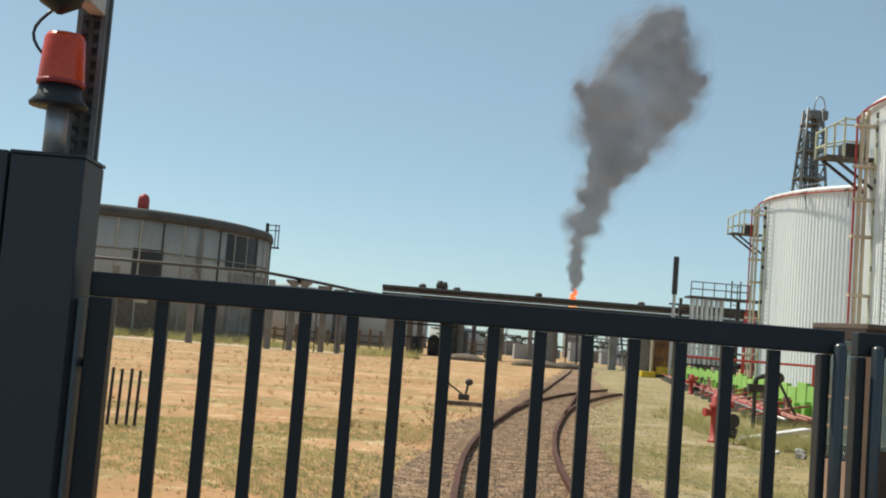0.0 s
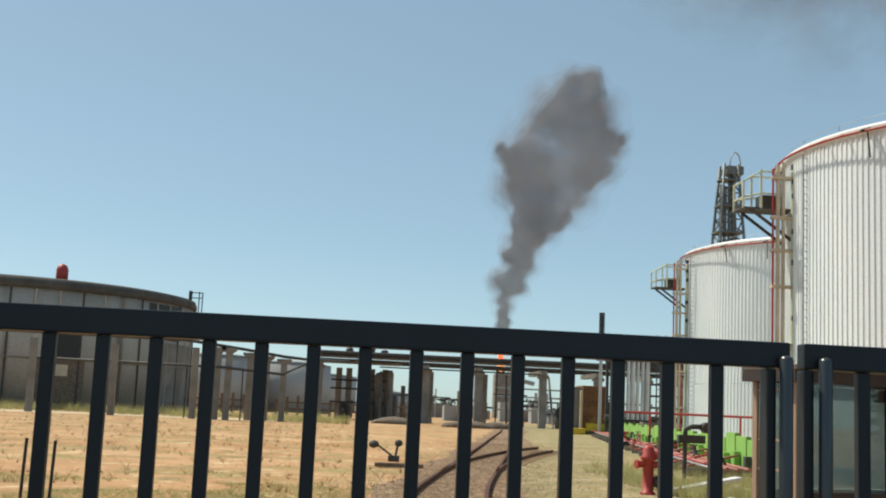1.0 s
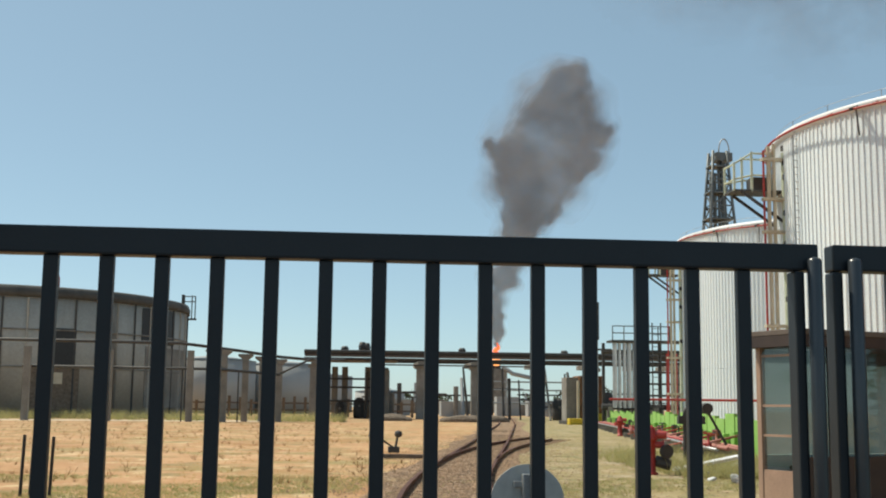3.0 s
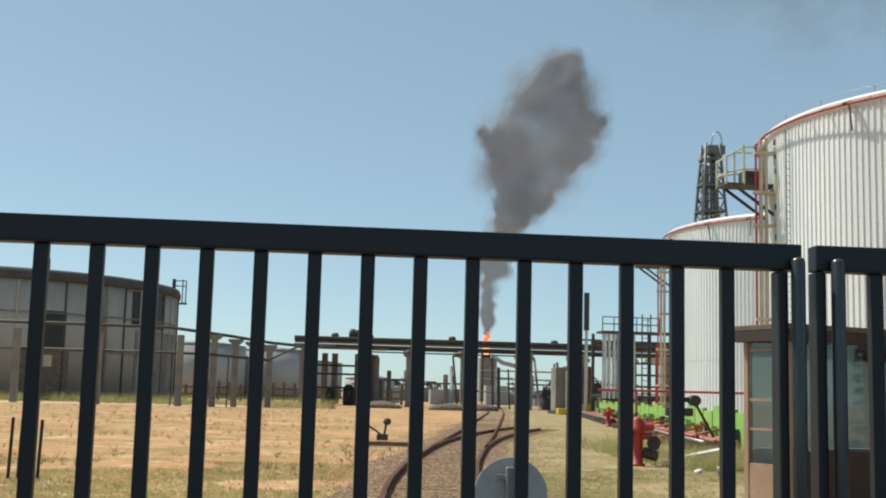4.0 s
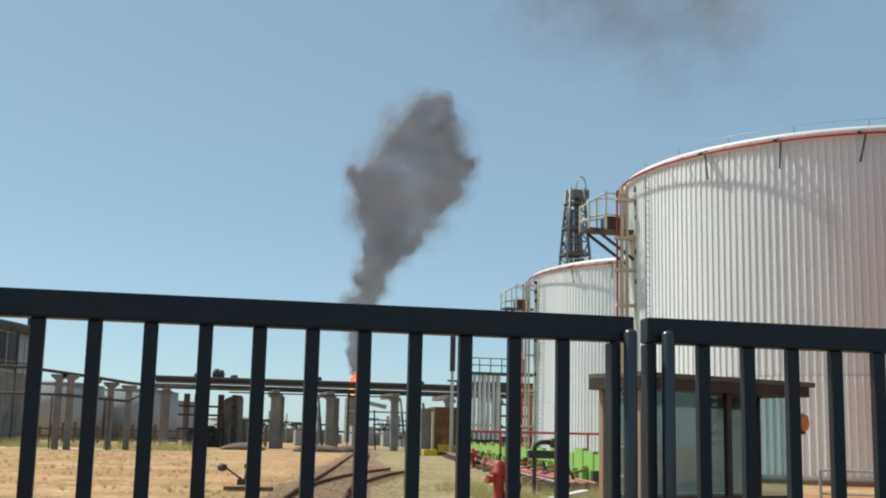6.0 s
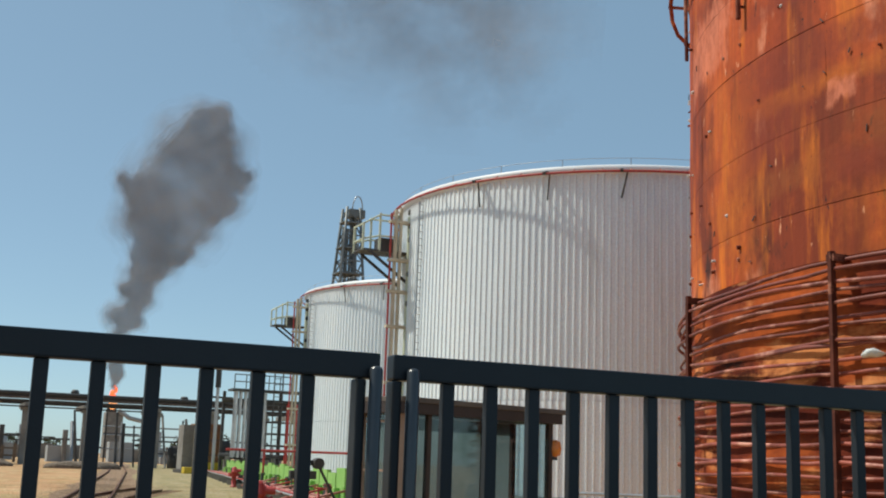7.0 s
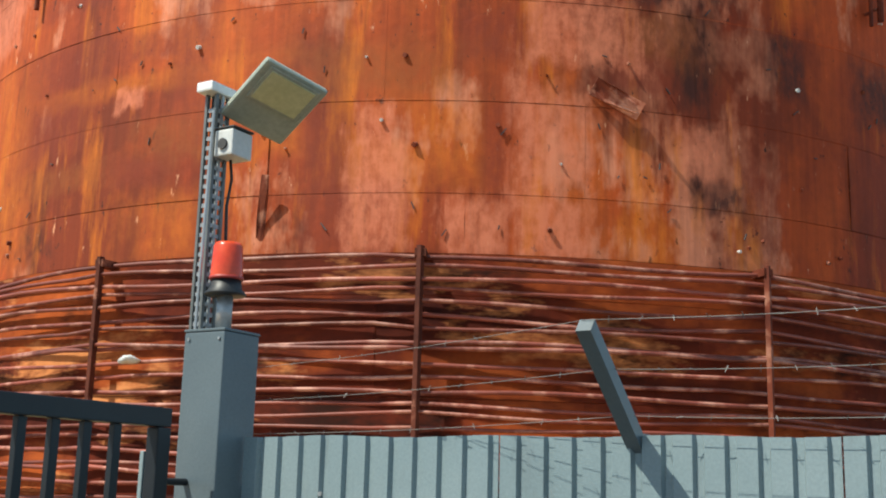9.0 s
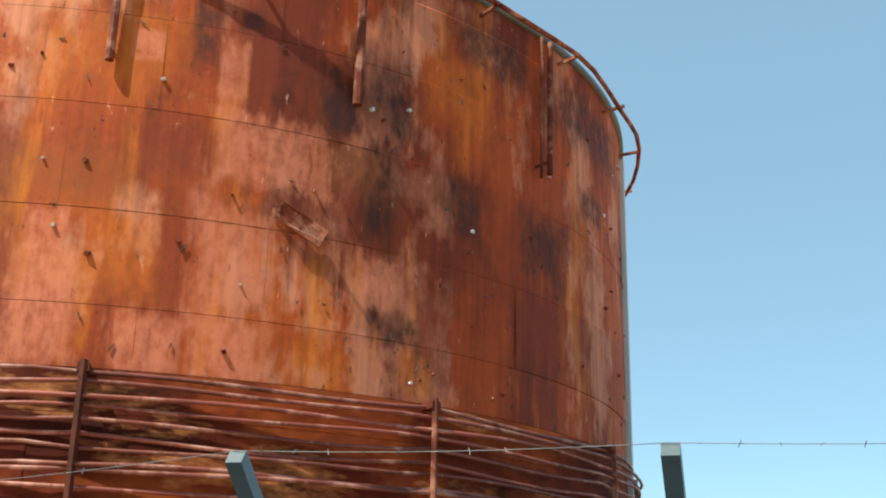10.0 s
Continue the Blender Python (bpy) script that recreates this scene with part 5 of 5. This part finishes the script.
# the black panels stand in for the shade inside the wall openings
for t0, t1, z0, z1, m, lab in ((10.8, 19.6, 4.9, 8.6, M_BLACK, "opening in the wall, its unlit inside drawn as a black panel"), (42, 60, 7.6, 11.3, M_BLACK, "opening in the wall, its unlit inside drawn as a black panel"), (6, 21, 0.6, 4.8, M_SLEEPER, "brown lower panel"),
                              (44, 74, 1.0, 7.3, M_CONC, "brownish lower panel"), (-30, -18, 5, 9, M_BLACK, "opening in the wall, its unlit inside drawn as a black panel")):
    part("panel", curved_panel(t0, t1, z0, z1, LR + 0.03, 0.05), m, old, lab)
part("notice", curved_panel(12.2, 16.2, 3.2, 4.3, LR + 0.09, 0.04), M_BEIGE, old, "faded cream notice")
for k in range(22):
    th = -60 + 6.6 * k
    part("wall_rib", bar(B(), on_old(th, LR + 0.06, 0.3), on_old(th, LR + 0.06, LH - 1.25), 0.16), M_DARK if k % 3 == 0 else M_TANKWALL, old)
for z in (4.8, 8.4):
    part("wall_ring", tube(B(), [on_old(-70 + 5 * i, LR + 0.08, z) for i in range(30)], 0.08, 6), M_CONC, old)
bm = B()
c = on_old(80, LR + 0.2, LH - 0.7)
for dx, dy in ((0, 0), (0.9, -0.4), (1.2, 0.3)):
    rod(bm, (c.x + dx - 0.6, c.y + dy, LH - 1.6), (c.x + dx - 0.6, c.y + dy, LH + 1.1), 0.07, 6)
for z in (LH + 0.4, LH + 1.0):
    rod(bm, (c.x - 0.6, c.y, z), (c.x + 0.6, c.y - 0.2, z), 0.06, 6)
box(bm, c.x - 0.7, c.y - 0.6, LH - 1.7, c.x + 0.8, c.y + 0.4, LH - 1.55)
part("landing", bm, M_DARK, old)
part("rim_post", rod(B(), (c.x - 0.75, c.y, LH - 0.8), (c.x - 0.75, c.y, LH + 1.2), 0.2, 8), M_DARK, old)
part("roof_vent", lathe(B(), [(0.6, LH - 0.4), (0.6, LH + 1.2), (0.45, LH + 1.6), (0.1, LH + 1.8)], 16, (-27.5, 115.8)), M_RED, old, "red roof vent", smooth=True)

# ---- far plant and horizon ----
for x, y, r, h in ((-19, 190, 7, 8.5), (-8, 200, 7.5, 8.2), (-4, 260, 9, 8.0), (12, 280, 6, 5)):
    t = thing("far_tank", (x, y, 0), "pale low storage tank far behind the pillars", "storage tank", "far pale tanks")
    part("shell", lathe(B(), [(r, 0), (r, h)], 40, (x, y)), M_FARGREY, t)
    part("roof", lathe(B(), [(r + 0.1, h + 0.002), (r * 0.5, h + 0.6), (0.1, h + 0.9)], 40, (x, y)), M_FARGREY, t)
lowf = thing("low_fence", (0, 150, 0), "row of dark posts and rails far across the field", "fence")
for k in range(26):
    part("post", box(B(), -24 + 1.4 * k, 150, 0, -24 + 1.4 * k + 0.35, 150.3, 2.3 + 0.3 * math.sin(k)), M_SLEEPER, lowf)
part("rail", box(B(), -24, 150.31, 1.6, 11.5, 150.5, 1.8), M_SLEEPER, lowf)
part("rail", box(B(), -24, 150.31, 0.7, 11.5, 150.5, 0.9), M_SLEEPER, lowf)
rngf = random.Random(21)
for k in range(26):
    x = rngf.uniform(8, 80)
    y = rngf.uniform(170, 300)
    h = rngf.uniform(2, 7)
    u = thing("process_unit", (x, y, 0), "low grey process equipment far off in the plant", "process unit", "far plant equipment")
    part("body", box(B(), x - rngf.uniform(0.8, 3), y, 0, x + rngf.uniform(0.8, 3), y + 3, h * 0.5, 0.05), rngf.choice((M_FARGREY, M_CONC, M_DARK)), u)
    part("column", rod(B(), (x, y - 0.3, 0), (x, y - 0.3, h), rngf.uniform(0.12, 0.4), 8), rngf.choice((M_GALV, M_DARK, M_CONC)), u)
    part("frame", bar(B(), (x - 3, y - 0.5, h * 0.7), (x + 3, y - 0.5, h * 0.7), 0.25), M_DARK, u)


def leaf_crown(cx, cy, cz, rx, rz, count, size, rg):
    vs, fs = [], []
    for _ in range(count):
        while True:
            p = Vector((rg.uniform(-1, 1), rg.uniform(-1, 1), rg.uniform(-1, 1)))
            if 0.35 < p.length < 1 + 0.25 * math.sin(5 * p.x + 7 * p.z):
                break
        c = Vector((cx + p.x * rx, cy + p.y * rx, cz + p.z * rz))
        a, b = Vector((rg.gauss(0, 1), rg.gauss(0, 1), rg.gauss(0, 1))).normalized(), Vector((rg.gauss(0, 1), rg.gauss(0, 1), rg.gauss(0, 1))).normalized()
        i = len(vs)
        vs += [c - a * size, c + b * size * 0.6, c + a * size, c - b * size * 0.6]
        fs.append((i, i + 1, i + 2, i + 3))
    return vs, fs


for x, y, h in ((10, 300, 5), (15, 310, 6), (20, 320, 5), (26, 330, 6.5), (33, 340, 5), (58, 330, 6), (70, 340, 7), (2, 320, 6), (-12, 330, 7), (-30, 340, 8), (-60, 330, 8), (85, 360, 8)):
    t = thing("tree", (x, y, 0), "small dark green tree on the far edge of the plant", "tree", "far trees")
    part("trunk", rod(B(), (x, y, 0), (x, y, h * 0.6), 0.25, 6, 0.1), M_SLEEPER, t)
    vs, fs = leaf_crown(x, y, h * 0.62, h * 0.55, h * 0.42, 260, 0.55, rngf)
    me = bpy.data.meshes.new("crown")
    me.from_pydata([v - Vector((x, y, 0)) for v in vs], [], fs)
    me.materials.append(M_LEAF)
    ob = new("crown", me)
    ob.parent = t

# ---- flare and smoke ----
FXX, FYY = 48.0, 330.0
flare = thing("flare_tower", (FXX, FYY, 0), "short square concrete flare tower with a flame on top", "flare tower")
part("shaft", box(B(), FXX - 2.4, FYY - 2.2, 0, FXX + 2.4, FYY + 2.2, 12.6, 0.15), M_CONC, flare)
part("tip", lathe(B(), [(1.5, 12.6), (1.3, 13.6), (1.7, 14.4)], 18, (FXX - 0.6, FYY)), M_DARK, flare)
part("duct", tube(B(), [(FXX + 1, FYY - 2.3, 13.2), (FXX + 4, FYY - 2.3, 11.2), (FXX + 9, FYY - 2.3, 10.2)], 0.6, 8), M_FARGREY, flare)


def blob_mesh(blobs, grow, voxel, name, mat):
    bm = B()
    for x, y, z, r in blobs:
        bmesh.ops.create_icosphere(bm, subdivisions=3, radius=max(0.4, r * grow), matrix=Matrix.Translation((x, y, z)))
    for v in bm.verts:
        n = noise.fractal(v.co * 0.14, 0.9, 2.0, 5)
        v.co += v.normal * n * 2.0
    me = mesh_of(bm, name, mat, True)
    ob = new(name, me)
    rm = ob.modifiers.new("remesh", "REMESH")
    rm.mode, rm.voxel_size, rm.use_smooth_shade = "VOXEL", voxel, True
    return ob


fl = B()
for x, z, r in ((-0.6, 14.6, 1.4), (-0.4, 16.2, 1.2), (-0.8, 17.6, 0.9), (0.1, 18.8, 0.6), (-0.2, 19.8, 0.3)):
    bmesh.ops.create_icosphere(fl, subdivisions=2, radius=r, matrix=Matrix.Translation((FXX + x, FYY, z)) @ Matrix.Diagonal((0.8, 0.8, 1.4, 1)))
part("flame", fl, M_FLAME, flare, "orange flame", smooth=True)
fl = B()
bmesh.ops.create_icosphere(fl, subdivisions=2, radius=1.3, matrix=Matrix.Translation((FXX - 0.6, FYY - 1.2, 14.6)))
part("flame_core", fl, M_FLAMECORE, flare, "bright base of the flame", smooth=True)

rs = random.Random(3)
plume = []
spine = ((47.4, 20, 1.5), (47.6, 26, 2.2), (48.3, 34, 3.4), (50, 43, 5.0), (52, 51, 6.4), (55.5, 59.5, 8.6), (58.5, 68, 11.0), (61.5, 76, 13.5), (64.5, 84, 13.5), (67, 91, 11.5), (68.5, 97, 8.5), (68.8, 100, 6.0))
for (xa, za, ra), (xb, zb, rb) in zip(spine, spine[1:]):
    for t in (0, 0.25, 0.5, 0.75):
        r = ra + (rb - ra) * t
        for _ in range(2):
            plume.append((xa + (xb - xa) * t + rs.uniform(-0.42, 0.42) * r, FYY + rs.uniform(-0.35, 0.35) * r, za + (zb - za) * t + rs.uniform(-0.3, 0.3) * r, r * rs.uniform(0.5, 0.78)))
for x, z, r in ((51, 73, 4.6), (48, 77, 3.8), (45.4, 79, 2.6), (52, 79, 4.6), (57, 85, 5.5), (75, 83, 6), (78.5, 83, 4.2), (81.5, 84.5, 2.4), (73, 76, 6), (70, 71, 5), (66, 66, 4.4), (64, 61, 4.2), (62, 57.5, 3.2), (59, 63, 5), (66, 98, 5), (70, 92, 6.5)):
    plume.append((x, FYY + rs.uniform(-2, 2), z, r))
smoke = thing("smoke_plume", (FXX, FYY, 22), "dark grey smoke plume rising from the flare", "smoke", kind="stuff")
SHELLS = 11
for k in range(SHELLS):
    f = k / (SHELLS - 1)
    mt = smoke_material("smoke", (0.29, 0.275, 0.285), 0.04 + 0.26 * f * f, 0.13 - 0.05 * f, 0.4 - 0.2 * f, 0.72 - 0.12 * f)
    ob = blob_mesh(plume, 1.72 - 1.05 * f, 0.9, "puff", mt)
    ob.parent, ob.location = smoke, (-FXX, -FYY, -22)


def veil_material(name, color, alpha, seed):
    """Smoke that thins out to nothing towards the rim of its sheet."""
    m = smoke_material(name, color, 1.0, 1.5, 0.38, 0.72)
    n, l = m.node_tree.nodes, m.node_tree.links
    co = [q for q in n if q.type == "TEX_COORD"][0]
    rng_node = [q for q in n if q.type == "MAP_RANGE"][0]
    noise_node = [q for q in n if q.type == "TEX_NOISE"][0]
    shift = n.new("ShaderNodeMapping")
    shift.inputs["Location"].default_value = (seed, 2 * seed, 0)
    l.new(co.outputs["Object"], shift.inputs["Vector"])
    l.new(shift.outputs[0], noise_node.inputs["Vector"])
    g, mul, k = n.new("ShaderNodeTexGradient"), n.new("ShaderNodeMath"), n.new("ShaderNodeMath")
    g.gradient_type = "SPHERICAL"
    l.new(co.outputs["Object"], g.inputs["Vector"])
    mul.operation = k.operation = "MULTIPLY"
    l.new(g.outputs["Fac"], mul.inputs[0]), l.new(rng_node.outputs[0], mul.inputs[1])
    l.new(mul.outputs[0], k.inputs[0])
    k.inputs[1].default_value = alpha
    mx = [q for q in n if q.type == "MIX_SHADER" and q.inputs[0].is_linked][0]
    l.new(k.outputs[0], mx.inputs[0])
    return m


haze = thing("thin_smoke", (150, 330, 150), "thin veil of drifting grey smoke", "smoke", kind="stuff")
for k, (dx, dz, sx, sz) in enumerate(((-6, 10, 62, 50), (14, 0, 50, 44), (-28, 16, 48, 44))):
    bm = B()
    bmesh.ops.create_grid(bm, x_segments=32, y_segments=32, size=1.0)
    bmesh.ops.delete(bm, geom=[v for v in bm.verts if v.co.length > 1.0], context="VERTS")
    for v in bm.verts:
        v.co.z = 0.16 * noise.noise(v.co * 1.7 + Vector((k * 5, 0, 0)))
    ob = new("veil", mesh_of(bm, "veil", veil_material("thin_smoke", (0.22, 0.23, 0.26), 0.75, 3.1 * k + 1), True))
    ob.parent = haze
    ob.location, ob.rotation_euler, ob.scale = (dx, 14 * k + 8, dz), (radians(115), 0, radians(-25)), (sx, sz, 40)


# ---- grass ----
def tufts(name, label, count, area, height, mat, seed, blades=5):
    rg = np.random.default_rng(seed)
    x0, x1, y0, y1 = area
    vs, fs = [], []
    for _ in range(count):
        cx, cy = rg.uniform(x0, x1), y0 + (y1 - y0) * rg.uniform() ** 1.5
        if abs(cx - smooth_x(cy)) < 1.5 and rg.uniform() < 0.93:
            continue
        if noise.noise(Vector((cx * 0.3, cy * 0.3, seed))) < -0.12:
            continue
        s = height * rg.uniform(0.5, 1.25)
        for _ in range(blades):
            a, lean, w = rg.uniform(0, math.tau), rg.uniform(0.4, 1.5), rg.uniform(0.002, 0.005) * (1 + 3 * height)
            dx, dy = math.cos(a), math.sin(a)
            bx, by = cx + dx * 0.03, cy + dy * 0.03
            i = len(vs)
            vs += [(bx - dy * w, by + dx * w, 0), (bx + dy * w, by - dx * w, 0), (bx + dx * lean * s, by + dy * lean * s, s)]
            fs.append((i, i + 1, i + 2))
    me = bpy.data.meshes.new(name)
    me.from_pydata(vs, [], fs)
    me.materials.append(mat)
    return tagged(new(name, me), label, "grass", kind="stuff")


tufts("dry_grass", "dry straw-coloured grass blades in the field", 20000, (-22, 18, 7, 60), 0.04, M_STRAW, 1)
tufts("green_grass", "sparse green weeds among the dry grass", 95000, (-16, 14, 5.5, 20), 0.045, M_WEED, 2, 5)
tufts("weeds", "green weeds growing at the old tank's foot", 3600, (-70, 2, 98, 114), 0.85, M_WEED, 3, 7)
tufts("dry_weeds", "small brown dried weed clumps scattered over the field", 1500, (-24, 3, 18, 86), 0.17, M_DRYWEED, 7, 8)
tufts("weeds", "weeds among the pipes by the green wall", 1600, (8, 13.0, 20, 34), 0.35, M_WEED, 4, 7)


# loose stones along the track and on the verge
rg = np.random.default_rng(11)
vs, fs = [], []
for _ in range(34000):
    cy = 7 + 48 * rg.uniform() ** 1.4
    cx = smooth_x(cy) + (rg.normal(0, 1.25) if rg.uniform() < 0.85 else rg.uniform(1.5, 6.5))
    r = rg.uniform(0.006, 0.021)
    i = len(vs)
    j = rg.uniform(0.7, 1.3, 6) * r
    vs += [(cx + j[0], cy, 0.018), (cx, cy + j[1], 0.02), (cx - j[2], cy, 0.018), (cx, cy - j[3], 0.02), (cx, cy, 0.018 + j[4])]
    fs += [(i, i + 1, i + 4), (i + 1, i + 2, i + 4), (i + 2, i + 3, i + 4), (i + 3, i, i + 4)]
me = bpy.data.meshes.new("gravel")
me.from_pydata(vs, [], fs)
me.materials.append(M_STONE)
tagged(new("gravel", me), "loose brown and grey stones along the rails", "gravel", kind="stuff")

# rubble and boards lying about
rz = random.Random(31)
for k in range(16):
    x, y, s = rz.uniform(8.2, 11.8), rz.uniform(18.5, 25.5), rz.uniform(0.05, 0.13)
    bm = B()
    bmesh.ops.create_icosphere(bm, subdivisions=2, radius=s, matrix=Matrix.Translation((x, y, s * 0.4)) @ Matrix.Diagonal((1, rz.uniform(0.6, 1), 0.7, 1)))
    for v in bm.verts:
        v.co += Vector((noise.noise(v.co * 9), noise.noise(v.co * 9 + Vector((5, 0, 0))), noise.noise(v.co * 9 + Vector((0, 7, 0))))) * s * 0.5
    single("rubble_stone", bm, M_CONC if k % 3 else M_LIGHTGREY, "broken grey rubble stone in the weeds", "stone", "rubble by the pipes")
for x, y, a, l, m in ((9.2, 21.6, 20, 1.1, M_GALV), (10.6, 22.6, 70, 1.4, M_SLEEPER), (8.9, 23.6, -15, 0.9, M_LIGHTGREY), (11.3, 24.2, 40, 1.2, M_PINK)):
    bm = box(B(), -l / 2, -0.06, 0, l / 2, 0.06, 0.05, 0.006)
    bm.transform(Matrix.Translation((x, y, 0.03)) @ Matrix.Rotation(radians(a), 4, "Z"))
    single("scrap_board", bm, m, "short scrap board lying among the weeds", "board", "scrap by the pipes")
rail_low = thing("low_railing", (14.4, 18, 0), "low grey tube railing near the rusted tank", "railing")
for x, y in ((13.6, 18.6), (14.5, 17.9), (15.4, 17.2)):
    part("post", rod(B(), (x, y, 0), (x, y, 1.0), 0.03, 8), M_GALV, rail_low)
part("top_tube", rod(B(), (13.6, 18.6, 1.02), (15.4, 17.2, 1.02), 0.03, 8), M_GALV, rail_low)
part("mid_tube", rod(B(), (13.6, 18.6, 0.55), (15.4, 17.2, 0.55), 0.022, 8), M_GALV, rail_low)
for x, y, w in ((6.5, 112, 2.2), (13.5, 108, 2.6), (16.5, 110, 1.6), (26, 90, 1.4)):
    bm = B()
    bmesh.ops.create_icosphere(bm, subdivisions=3, radius=1, matrix=Matrix.Translation((x, y, 0.1)) @ Matrix.Diagonal((w, 0.8, 0.55, 1)))
    for v in bm.verts:
        v.co.z += 0.15 * noise.noise(v.co * 1.7)
    single("soil_mound", bm, M_SLEEPER, "low brown heap of soil and old sleepers", "mound", "heaps by the track")
